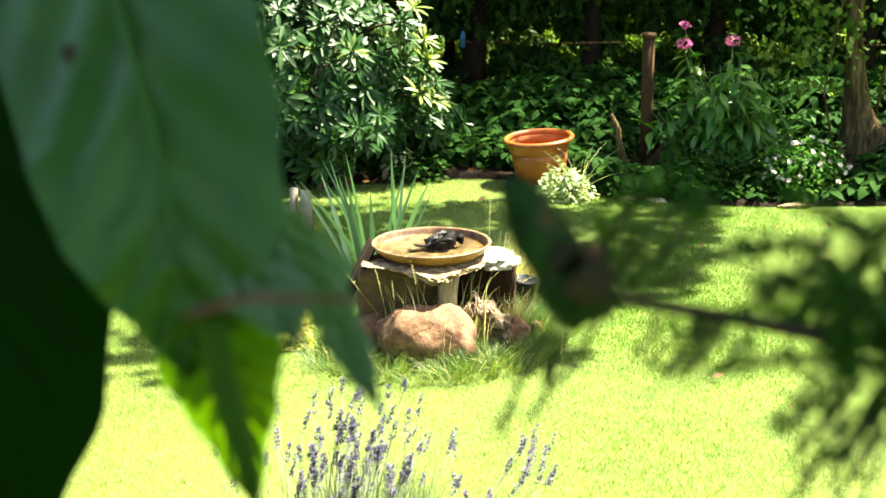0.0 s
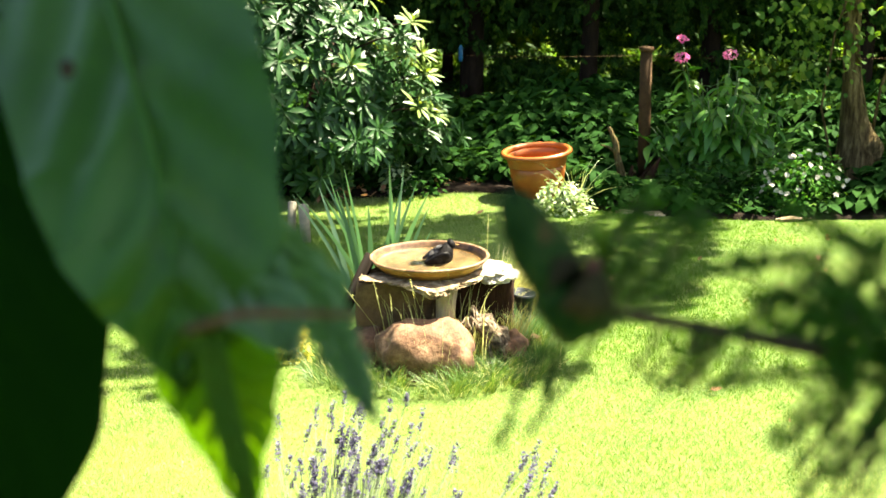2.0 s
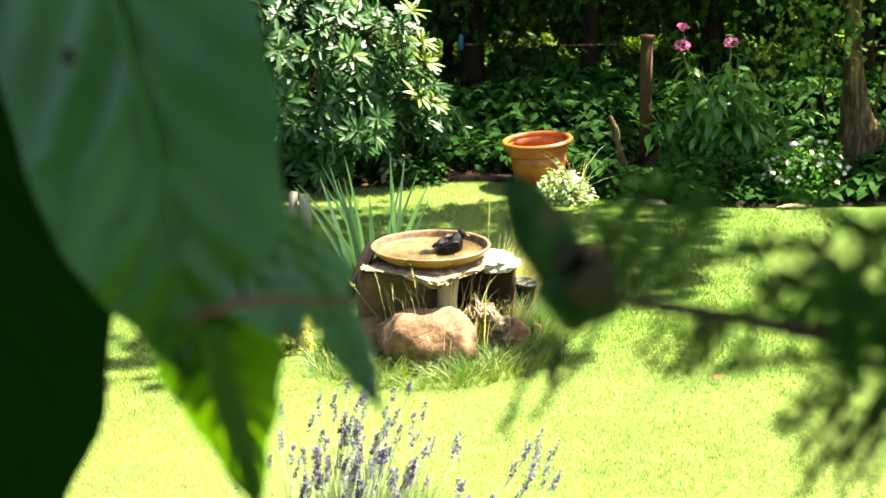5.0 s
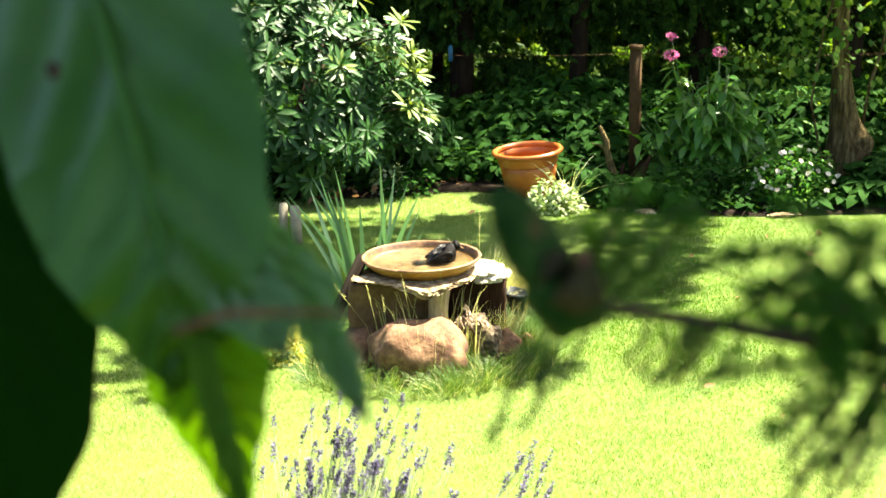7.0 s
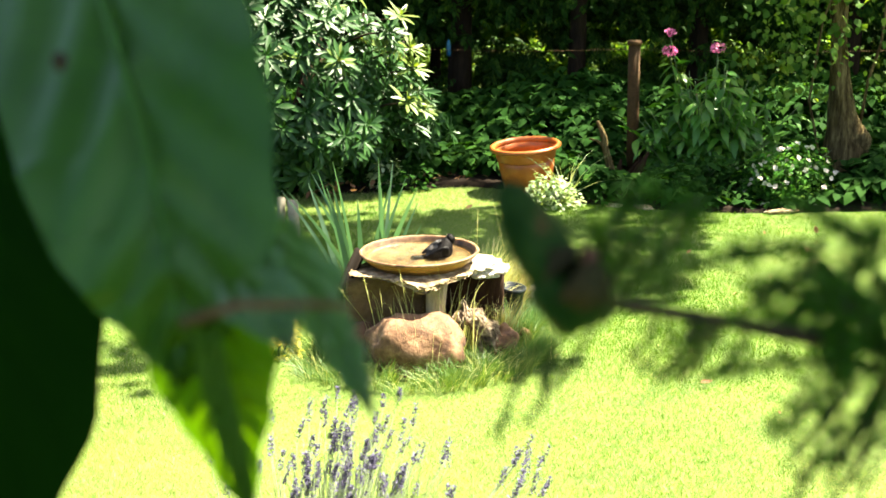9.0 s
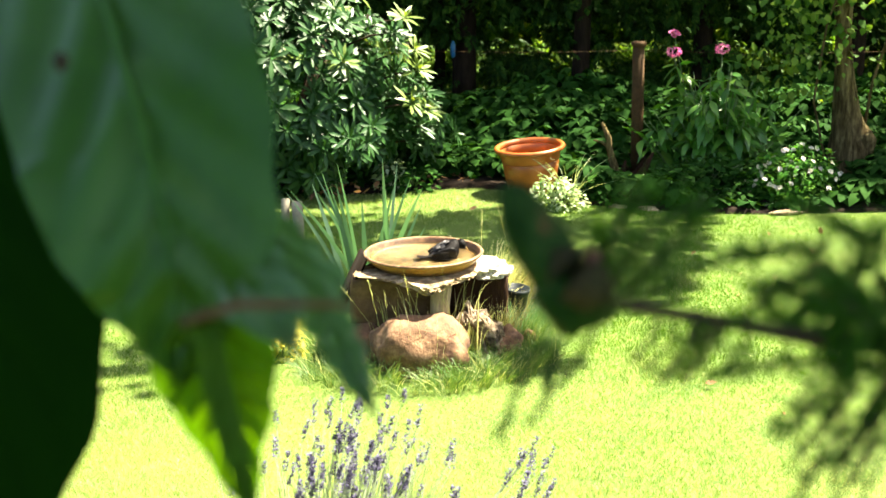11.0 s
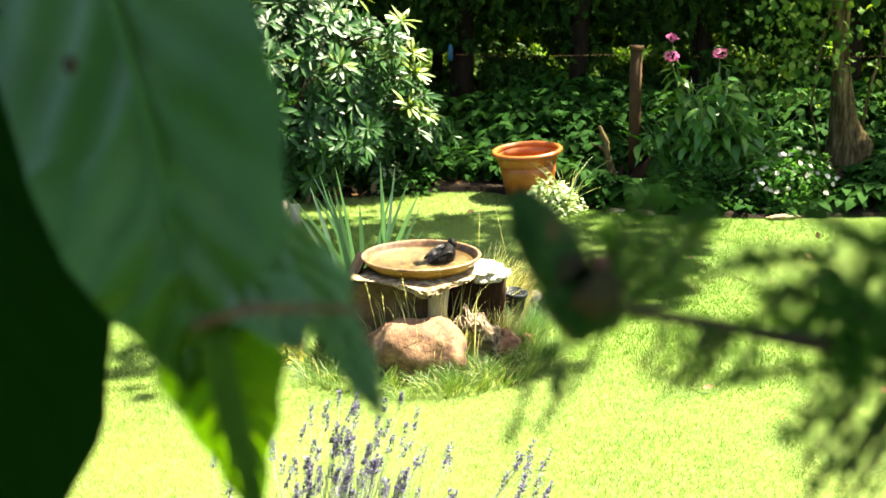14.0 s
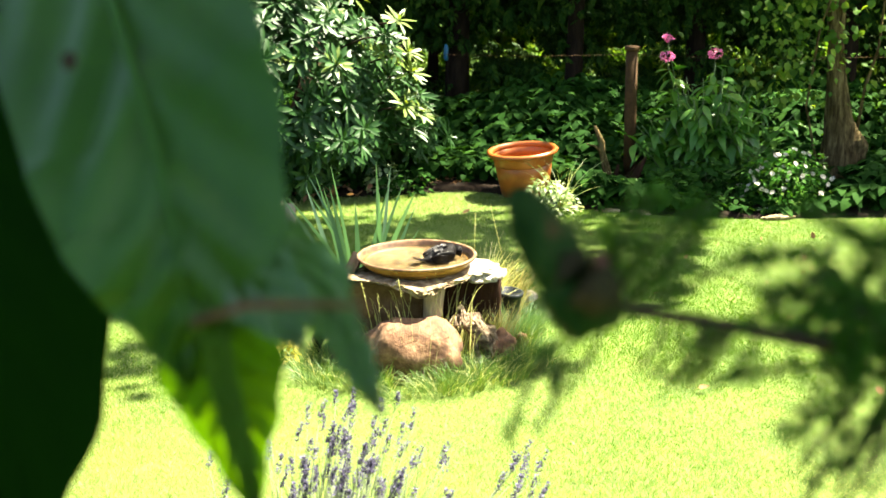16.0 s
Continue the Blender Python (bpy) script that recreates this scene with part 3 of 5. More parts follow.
def tuft(name, label, category, at, n, height, spread, radius, material, width=(0.003, 0.006), seed=1, group=""):
    r = np.random.default_rng(seed)
    t = thing(name, label, category, at, group)
    a, d = r.uniform(0, 2 * np.pi, n), radius * np.sqrt(r.uniform(0, 1, n))
    base = np.stack([d * np.cos(a), d * np.sin(a), np.full(n, -0.01)], -1)
    h = height * r.uniform(0.45, 1.0, n)
    aim = a + r.normal(0, 0.7, n)
    sp = spread * r.uniform(0.1, 1.0, n)
    lean = np.stack([sp * np.cos(aim), sp * np.sin(aim)], -1)
    v, f = blades(base, h, lean, r.uniform(*width, n), 5, 1.1, seed)
    put("grass", mesh_np("grass", v, f, material), t)["kind"] = "stuff"
    return t


def make_tufts():
    ring = [(-0.42, 4.52), (-0.33, 4.45), (-0.22, 4.40), (-0.10, 4.37), (0.02, 4.38), (0.12, 4.42), (0.22, 4.48), (0.30, 4.57), (0.36, 4.68), (0.40, 4.80), (0.14, 4.52), (0.22, 4.60), (-0.45, 4.64), (0.33, 4.78), (-0.40, 4.76), (0.02, 4.46)]
    for i, (x, y) in enumerate(ring):
        tuft("grass_tuft", "long green grass tuft around the bird bath", "grass", (x, y, 0), 230, 0.11 + 0.03 * (i % 3), 0.13, 0.080, TALL_GRASS, (0.0016, 0.0036), 20 + i, "grass around the bird bath")
        if i % 2 == 0:
            tuft("grass_stalk_clump", "pale dry stalks among the long grass", "grass", (x + 0.03, y + 0.02, 0), 34, 0.16, 0.17, 0.09, DRY_GRASS, (0.0012, 0.0026), 220 + i, "dry stalks around the bird bath")
    tuft("feather_grass", "straw-yellow ornamental grass behind the bird bath", "grass", (0.19, 5.20, 0), 420, 0.50, 0.26, 0.11, DRY_GRASS, (0.0016, 0.0036), 51)
    tuft("feather_grass", "straw-yellow ornamental grass behind the bird bath", "grass", (0.30, 5.27, 0), 420, 0.40, 0.18, 0.09, STRAW, (0.002, 0.0045), 52)
    tuft("grass_tuft", "fine green grass tuft beside the stump", "grass", (0.33, 4.92, 0), 620, 0.19, 0.13, 0.11, TALL_GRASS, (0.0016, 0.0034), 53)
    tuft("grass_tuft", "fine green grass tuft around the black plant pot", "grass", (0.36, 4.97, 0), 700, 0.25, 0.14, 0.10, FESCUE, (0.0014, 0.0028), 56)
    tuft("grass_stalk_clump", "thin dry grass stalks before the slab", "grass", (-0.02, 4.69, 0), 110, 0.46, 0.10, 0.22, DRY_GRASS, (0.0022, 0.004), 54)
    tuft("grass_stalk_clump", "thin dry grass stalks hanging before the stump", "grass", (0.24, 4.83, 0), 260, 0.31, 0.13, 0.09, STRAW, (0.0016, 0.003), 55)


def make_seed_stalks():
    r = np.random.default_rng(87)
    grain = leaf(0.007, 0.0026, 0.1, 0.3, 2, 0.5)
    for i in range(12):
        x, y, h = r.uniform(-0.24, 0.16), r.uniform(4.58, 4.66), r.uniform(0.30, 0.43)
        if i > 9:
            x, y, h = r.uniform(0.16, 0.36), r.uniform(5.14, 5.28), r.uniform(0.42, 0.52)
        lean = r.normal(-0.04, 0.06)
        t = thing("grass_stalk", "thin pale flowering grass stalk with a small seed head", "grass", (x, y, 0), "flowering grass stalks")
        part("stem", tube([(0, 0, -0.01), (lean * 0.3, 0, h * 0.5), (lean, -0.01, h)], (0.0009, 0.0008, 0.0006), 5), DRY_GRASS, t)
        n = 20
        k = r.uniform(0.80, 1.03, n)
        p = np.stack([lean * k ** 1.6 + r.normal(0, 0.0022, n), -0.01 * k + r.normal(0, 0.0022, n), h * k], -1)
        put("seed_head", mesh_np("seed_head", *scatter(grain, turns(r.uniform(0, 6.28, n), r.uniform(0.6, 1.3, n), np.zeros(n)), p, 1.0), DRY_GRASS), t, "pale straw seed head")["kind"] = "stuff"


def make_lawn_extras():
    tuft("grass_stalk_clump", "a few pale arching grass stalks in the lawn", "grass", (0.70, 5.62, 0), 9, 0.13, 0.26, 0.02, DRY_GRASS, (0.003, 0.005), 63)
    bush("yellow_flower", "small yellow-green flowering plant in the long grass", "plant", (-0.575, 4.74, 0), (0.15, 0.13, 0.19), 420, leaf(1.0, 0.6, 0.3, 0.1, 3, 0.45), YELLOW, 0.026, 38, 4)
    ob = part("garden_stone", stone((0.085, 0.06, 0.06), 17, 0.2, 3), PALE_STONE)
    ob.matrix_basis = pose(0.445, 5.52, 0.0)
    tagged(ob, "small pale stone lying on the lawn", "stone")


def make_iris():
    t = thing("iris_clump", "tall sword-leaved grey-green iris clump behind the bird bath", "iris", (-0.27, 5.24, 0))
    r = np.random.default_rng(9)
    for i in range(22):
        fan = r.normal(0, 1)
        h = r.uniform(0.46, 0.76) * (1 - 0.12 * abs(fan))
        n, vs, fs = 8, [], []
        lean = Vector((0.17 * fan - 0.02 + r.normal(0, 0.03), r.normal(0, 0.08), 0))
        base = Vector((r.uniform(-0.09, 0.09) + 0.04 * fan, r.uniform(-0.07, 0.07), -0.01))
        ang = r.normal(0, 0.4)
        side = Vector((math.cos(ang), math.sin(ang), 0))
        w = r.uniform(0.009, 0.0145)
        for k in range(n + 1):
            s = k / n
            mid = base + lean * s ** 1.5 + Vector((0, 0, h * s))
            ww = w * (1 - s ** 3) + 0.0004
            nrm = Vector((-side.y, side.x, 0)) * 0.002 * (1 - s)
            vs += [mid - side * ww, mid + nrm, mid + side * ww]
        for k in range(n):
            a = 3 * k
            fs += [(a, a + 1, a + 4, a + 3), (a + 1, a + 2, a + 5, a + 4)]
        put("leaf", mesh_np("iris_leaf", np.array([tuple(v) for v in vs]), np.array(fs), IRIS), t)


make_bird_bath()
make_boulders()
make_leaning_board()
make_nursery_pot()
make_tufts()
make_seed_stalks()
make_iris()


# ---- the bed: pot, post, shrubs, tree ----
def make_terracotta_pot():
    t = thing("flower_pot", "large empty orange plastic flower pot tilted in the bed", "flower pot", (0.60, 7.74, 0.0))
    t.matrix_basis = pose(0.60, 7.72, 0.035, 3, -4.5, 0)
    part("pot_body", lathe([(0, 0), (0.138, 0), (0.144, 0.006), (0.166, 0.13), (0.1715, 0.178), (0.1690, 0.181), (0.1690, 0.188), (0.160, 0.186), (0.155, 0.12), (0.134, 0.014), (0, 0.014)], 64), POT, t)
    part("pot_collar", lathe([(0.1690, 0.186), (0.1755, 0.189), (0.178, 0.194), (0.186, 0.235), (0.190, 0.245), (0.188, 0.252), (0.178, 0.246), (0.160, 0.186), (0.1690, 0.186)], 64), POT, t, "flared orange collar")
    part("rim", lathe([(0.188, 0.246), (0.206, 0.248), (0.215, 0.256), (0.217, 0.266), (0.210, 0.276), (0.198, 0.278), (0.188, 0.270), (0.178, 0.244), (0.188, 0.246)], 64), POT, t, "rolled orange rim")


def make_iron_post():
    t = thing("iron_post", "rusty brown iron fence post with a flat cap", "fence post", (1.305, 8.15, 0.0))
    part("pole", tube([(0, 0, -0.02), (-0.006, 0, 0.4), (-0.012, 0, 0.86)], (0.039, 0.039, 0.038), 20), RUST, t)
    ob = part("cap", lathe([(0, 0), (0.046, 0), (0.049, 0.006), (0.049, 0.022), (0.045, 0.028), (0, 0.031)], 24), RUST, t)
    ob.location = (-0.01, 0, 0.858)
    w = thing("fence_wire", "thin rusty wire strung between the fence posts", "wire", (0, 0, 0))
    part("wire", tube([(1.295, 8.17, 0.83), (0.68, 8.7, 0.765), (-0.05, 9.1, 0.74), (-0.9, 9.1, 0.75)], (0.0013,) * 4, 5), RUST, w)
    part("wire", tube([(1.295, 8.17, 0.835), (2.1, 8.55, 0.76), (3.4, 8.9, 0.74)], (0.0013,) * 3, 5), RUST, w)
    t = thing("iron_stake", "thin weathered stake behind the evergreen shrub", "stake", (-0.185, 9.1, 0.0))
    part("rod", tube([(0, 0, -0.02), (0.01, 0, 0.4), (0, 0, 0.80)], (0.017, 0.016, 0.015), 10), PILLAR, t)


def make_marker_sticks():
    for x, y, w, h, lean in ((-0.795, 6.62, 0.044, 0.235, 3), (-0.715, 6.60, 0.054, 0.225, -2)):
        t = thing("marker_stick", "short cream painted wooden peg in the lawn", "peg", (x, y, 0), "pegs in the lawn")
        bm = bmesh.new()
        bmesh.ops.create_cube(bm, size=1)
        bmesh.ops.transform(bm, matrix=Matrix.Translation((0, 0, h / 2 - 0.01)) @ Matrix.Diagonal((w, 0.03, h, 1)), verts=bm.verts)
        bmesh.ops.bevel(bm, geom=bm.edges[:], offset=0.005, segments=2, affect="EDGES")
        part("peg", bm, CREAM, t)
        t.rotation_euler.y = radians(lean)


def make_rhododendron():
    t = thing("evergreen_shrub", "large glossy evergreen shrub with whorled leaves", "shrub", (-1.06, 8.2, 0))
    r = np.random.default_rng(11)
    for i in range(9):
        a = r.uniform(0, 6.28)
        tip = (0.7 * math.cos(a), 0.5 * math.sin(a), r.uniform(0.7, 1.3))
        part("branch", tube([(0.08 * math.cos(a), 0.08 * math.sin(a), -0.02), (0.25 * math.cos(a), 0.2 * math.sin(a), 0.35), tip], (0.03, 0.02, 0.008), 7), DARK_BARK, t)
    # a whorl of leaves, shared by all shoots
    whorls = []
    for k in range(6):
        items = []
        n = 10 + k % 3
        for i in range(n):
            lv = leaf(r.uniform(0.105, 0.155), r.uniform(0.028, 0.035), r.uniform(0.0, 0.22), 0.22, 5, 0.60, 0.05)
            items.append(scatter(lv, turns(2 * math.pi * i / n + r.normal(0, 0.15), r.uniform(-0.1, 0.6), r.normal(0, 0.2)), np.array([[0, 0, r.uniform(-0.01, 0.02)]]), 1.0))
        for i in range(4):
            lv = leaf(r.uniform(0.05, 0.08), 0.022, 0.1, 0.2, 3, 0.55, 0.05)
            items.append(scatter(lv, turns(1.6 * i, r.uniform(0.8, 1.2), 0.0), np.array([[0, 0, 0.015]]), 1.0))
        whorls.append(mesh_np("whorl", *join(items), RHODO_NEW if k == 5 else RHODO))
    made = 0
    while made < 1000:
        u, v = r.uniform(0, 2 * np.pi), r.uniform(-0.95, 1)
        k = r.uniform(0.45, 1.0) ** 0.4
        d = Vector((math.sqrt(1 - v * v) * math.cos(u), math.sqrt(1 - v * v) * math.sin(u), v))
        bulge = 1 + 0.28 * noise.noise(d * 2.7)
        full = (1 - d.z * d.z + 0.02) ** -0.28 if d.z < 0 else 1.0
        p = Vector((d.x * 0.98 * k * bulge * full, d.y * 0.75 * k * bulge * full, 0.45 + d.z * (1.18 if d.z > 0 else 0.42) * k * bulge))
        p.x += 0.24 * (0.65 - p.z) * (d.x > 0)
        if p.z < 0.08 or (d.y > 0.4 and made % 4) or (p.z < 0.3 and r.uniform() < 0.5):
            continue
        aim = (d * 0.7 + Vector((0.3, -0.35, 0.5))).normalized()
        q = Vector((0, 0, 1)).rotation_difference(aim).to_matrix().to_4x4()
        new_growth = k > 0.9 and d.x > -0.2 and p.z > 0.7 and r.uniform() < 0.25
        if made < 9:
            # shoots that stand out at the sunny side
            p = Vector(((0.88, -0.35, 1.06), (0.80, -0.40, 0.98), (0.96, -0.30, 0.74), (1.00, -0.38, 0.62), (1.02, -0.30, 0.49), (0.98, -0.42, 0.42), (0.92, -0.45, 0.56), (0.90, -0.42, 0.33), (0.94, -0.25, 0.86))[made])
            new_growth, q = made % 2 == 0, Matrix.Rotation(0.5, 4, "Y") @ Matrix.Rotation(0.35, 4, "X")
            part("branch", tube([p - Vector((0.35, -0.2, 0.12)), p - Vector((0.12, -0.06, 0.02)), p], (0.008, 0.006, 0.004), 6), DARK_BARK, t)
        put("leaf_whorl", whorls[5 if new_growth else made % 5], t, "", Matrix.Translation(p) @ q @ pose(0, 0, 0, 0, 0, r.uniform(0, 360)) @ Matrix.Scale(r.uniform(0.75, 1.1), 4))
        made += 1
    return t


def make_ground_cover():
    r = np.random.default_rng(13)
    items = []
    n = 19000
    x, y = r.uniform(-1.6, 4.6, n), r.uniform(7.2, 10.6, n)
    keep = (y > np.array([lawn_edge(a) for a in x]) + np.where(x > 0.95, 0.05, 0.20))
    keep &= (x - 0.60) ** 2 + (y - 7.72) ** 2 > 0.07
    keep &= ~((np.abs(x - 0.162 * y) < 0.085) & (y > 7.7) & (y < 9.0))
    keep &= ~((np.abs(x - 2.62) < 0.20) & (y > 7.60) & (y < 8.3))
    x, y = x[keep], y[keep]
    n = len(x)
    top = 0.09 + 0.22 * np.clip((y - 8.0) / 1.0, 0, 1) + 0.10 * np.sin(3.1 * x + 2 * y) * np.sin(2.3 * y)
    top = top * np.where(y > 10.2, 0.55, 1.0)
    z = top * r.uniform(0.55, 1.15, n) + 0.04
    lv = leaf(0.094, 0.062, 0.30, 0.12, 3, 0.42)
    yaw = r.uniform(0, 2 * np.pi, n)
    for k in range(3):
        items.append(scatter(lv, turns(yaw + (k - 1) * 1.25 + r.normal(0, 0.1, n), r.normal(-0.28, 0.20, n), r.normal(0, 0.20, n)), np.stack([x, y, z], -1), r.uniform(0.6, 1.3, n)))
    ob = put("ground_cover", mesh_np("ground_cover", *join(items), COVER))
    tagged(ob, "dense dark green leafy ground cover under the trees", "ground cover", kind="stuff")


def make_hedge():
    r = np.random.default_rng(17)
    items = []
    sub = [scatter(leaflet(0.05, 0.022, 0.3, 0.1), turns(a, -0.2 * abs(a), 0), np.array([[0, p, -0.1 * p]]), 1.0) for p, a in ((0.0, 0.7), (0.015, -0.7), (0.035, 0.6), (0.05, -0.6), (0.07, 0.35), (0.075, -0.3), (0.09, 0.0))]
    spray = join(sub)
    n = 34000
    x, y = r.uniform(-3.5, 4.8, n), 11.2 + r.uniform(0, 1.7, n)
    z = 0.2 + 1.40 * r.uniform(0, 1, n) ** 1.25 + 0.10 * np.sin(2.1 * x)
    y = y - 0.5 * np.clip(z - 0.8, 0, 1) * r.uniform(0, 1, n)
    gap = np.sin(2.7 * x + 0.7) * np.sin(5.1 * z + 1.3 * x) + r.normal(0, 0.35, n)
    low_gap = np.sin(5.3 * x + 0.7) * np.sin(11.0 * z + 1.3 * x) + r.normal(0, 0.15, n)
    keep = (gap > -0.95) & ((z > 0.76) | (low_gap > 0.20))
    x, y, z = x[keep], y[keep], z[keep]
    n = len(x)
    low = scatter(spray, turns(np.pi + r.normal(0, 1.1, n), r.normal(-0.5, 0.4, n), r.normal(0, 0.5, n)), np.stack([x, y, z], -1), r.uniform(0.6, 1.4, n))
    # the upper part of the tall hedge, coarser
    n = 9000
    x, y, z = r.uniform(-7.0, 9.0, n), 11.0 + r.uniform(0, 2.0, n), r.uniform(1.6, 5.4, n)
    z = np.where((x < -3.4) | (x > 4.7), r.uniform(0.2, 5.4, n), z)
    keep = np.sin(1.9 * x + 0.7 * z) * np.sin(2.1 * z - x) + r.normal(0, 0.4, n) > -0.7
    keep &= z < 4.6 + 0.8 * np.sin(1.3 * x)
    x, y, z = x[keep], y[keep], z[keep]
    n = len(x)
    high = scatter(spray, turns(np.pi + r.normal(0, 1.1, n), r.normal(-0.5, 0.4, n), r.normal(0, 0.5, n)), np.stack([x, y, z], -1), r.uniform(3.0, 5.5, n))
    n = 15000
    x, y, z = r.uniform(-5, 8, n), r.uniform(13.3, 15.2, n), r.uniform(0.0, 1.5, n)
    beyond = scatter(spray, turns(np.pi + r.normal(0, 1.1, n), r.normal(-0.3, 0.5, n), r.normal(0, 0.5, n)), np.stack([x, y, z], -1), r.uniform(1.6, 3.2, n))
    n = 12000
    x, y, z = r.uniform(-4, 6, n), r.uniform(12.7, 13.9, n), r.uniform(0.0, 0.42, n)
    keep = np.sin(3.9 * x) * np.sin(9.0 * z + 2 * x) + r.normal(0, 0.4, n) > -0.4
    x, y, z = x[keep], y[keep], z[keep]
    n = len(x)
    low_beyond = scatter(spray, turns(np.pi + r.normal(0, 1.1, n), r.normal(-0.3, 0.5, n), r.normal(0, 0.5, n)), np.stack([x, y, z], -1), r.uniform(1.0, 2.0, n))
    ob = put("far_shrubs", mesh_np("far_shrubs", *join([beyond, low_beyond]), IVY))
    tagged(ob, "light green shrubs glimpsed beyond the hedge", "shrubs", kind="stuff")
    ob = put("hedge_foliage", mesh_np("hedge_foliage", *join([low, high]), HEDGE))
    tagged(ob, "dense dark green evergreen hedge foliage", "hedge", kind="stuff")
    for x, y, rad in ((0.27, 11.5, 0.10), (1.28, 11.3, 0.075), (2.4, 11.6, 0.09), (-1.0, 11.5, 0.09), (3.7, 11.4, 0.1), (0.05, 12.1, 0.05)):
        t = thing("hedge_tree", "dark bare trunk of an evergreen hedge tree", "tree", (x, y, 0), "hedge trees")
        part("trunk", tube([(0, 0, -0.03), (0.01, 0, 0.3), (0.03, 0, 1.2), (0.0, 0, 4.6)], (rad * 1.25, rad, rad * 0.85, rad * 0.4), 12, True, 0.06, int(rad * 1000)), DARK_BARK, t)
    t = thing("plant_marker", "small blue plastic bottle upturned on a thin stake", "marker", (0.17, 11.12, 0))
    part("stake", tube([(0, 0, -0.02), (0, 0, 0.5)], (0.008, 0.007), 6), WOOD, t)
    part("bottle", moved(lathe([(0, 0), (0.013, 0), (0.019, 0.02), (0.020, 0.11), (0.010, 0.14), (0, 0.142)], 16), Matrix.Translation((0, 0, 0.48))), BLUE, t, "blue plastic bottle")


def make_phlox():
    t = thing("phlox", "leafy phlox plant with a few pink flower heads", "phlox", (1.76, 7.98, 0))
    r = np.random.default_rng(19)
    tops = [(-0.275, 0.0, 0.815, 1), (0.015, -0.04, 0.835, 1), (-0.255, 0.1, 0.92, 0.7)]
    for i in range(52):
        q = r.normal(0, 0.20)
        tops.append((q + 0.03, r.normal(0, 0.11), r.uniform(0.46, 0.80) - 0.5 * abs(q), 0))
    for i in range(16):
        tops.append((r.normal(0.02, 0.22), r.uniform(-0.25, -0.08), r.uniform(0.26, 0.52), 0))
    kinds = [mesh_np("phlox_leaf", *leaf(1.0, w, q, 0.2, 5, 0.4), PHLOX_ONE) for w, q in ((0.38, 0.30), (0.45, 0.22), (0.34, 0.42))]
    for x, y, h, flower in tops:
        b = (x * 0.35, y * 0.4, -0.01)
        part("stem", tube([b, (x * 0.6, y * 0.7, h * 0.5), (x, y, h)], (0.005, 0.0045, 0.003), 6), STEM, t)
        pos, yaw, size, tip = [], [], [], []
        k = int(h / 0.055)
        for j in range(2, k):
            s = j / k
            px = [b[q] + ((x, y, h)[q] - b[q]) * s for q in range(3)]
            for side in (0, math.pi):
                pos.append(px), yaw.append(math.pi + r.normal(0, 1.3)), tip.append(r.normal(-0.42, 0.40)), size.append(r.uniform(0.12, 0.18) * (1.1 - 0.45 * s ** 3))
        for p, ya, ti, si in zip(pos, yaw, tip, size):
            put("leaf", r.choice(kinds), t, "", Matrix.Translation(p) @ Matrix.Rotation(ya, 4, "Z") @ Matrix.Rotation(ti, 4, "X") @ Matrix.Rotation(r.normal(0, 0.25), 4, "Y") @ Matrix.Scale(si, 4))
        if flower:
            n = int(130 * flower)
            d = r.normal(0, 1, (n, 3))
            d /= np.linalg.norm(d, axis=1)[:, None]
            pet = leaf(0.016, 0.014, 0.1, 0.1, 2, 0.55)
            v, f = scatter(pet, turns(r.uniform(0, 6.28, n), r.uniform(-0.2, 0.9, n), r.normal(0, 0.6, n)), d * np.array([0.042, 0.042, 0.03]) * flower + np.array([x, y, h + 0.02]), 1.0)
            put("flower_head", mesh_np("flower_head", v, f, PINK), t, "pink flower head")


def bush(name, label, category, at, size, n, template, material, scale, seed, stems=7, flowers=0, petal=None):
    r = np.random.default_rng(seed)
    t = thing(name, label, category, at)
    for i in range(stems):
        a, q = r.uniform(0, 6.28), r.uniform(0.3, 0.9)
        e = (size[0] * 0.5 * q * math.cos(a), size[1] * 0.5 * q * math.sin(a), size[2] * r.uniform(0.5, 0.9))
        part("stem", tube([(0.02 * math.cos(a), 0.02 * math.sin(a), -0.01), (e[0] * 0.4, e[1] * 0.4, e[2] * 0.6), e], (0.005, 0.004, 0.002), 5), STEM, t)
    d = r.normal(0, 1, (n, 3))
    d /= np.linalg.norm(d, axis=1)[:, None]
    d[:, 2] = np.abs(d[:, 2])
    k = r.uniform(0.35, 1, n) ** 0.5 * (1 + 0.2 * np.sin(5 * d[:, 0] + seed) * np.cos(4 * d[:, 1]))
    p = d * k[:, None] * np.array(size) * np.array([0.5, 0.5, 1.0])
    v, f = scatter(template, turns(np.arctan2(-d[:, 0], d[:, 1]) + r.normal(0, 0.8, n), r.normal(0.0, 0.4, n), r.normal(0, 0.3, n)), p, r.uniform(0.7, 1.25, n) * scale)
    put("foliage", mesh_np("foliage", v, f, material), t)
    for i in range(flowers):
        q = d[i] * np.array(size) * np.array([0.5, 0.5, 1.0]) * r.uniform(0.85, 1.05)
        pet = leaf(0.021, 0.019, 0.1, 0.1, 2, 0.6)
        m = 8
        v, f = scatter(pet, turns(np.arange(m) * 0.8 + r.uniform(0, 1), r.uniform(0.1, 1.0, m), np.zeros(m)), np.zeros((m, 3)), 1.0)
        put("flower", mesh_np("flower", v, f, petal), t, "blush-white flower", Matrix.Translation(q) @ pose(0, 0, 0, r.uniform(20, 70), 0, r.uniform(-60, 60)))
    return t


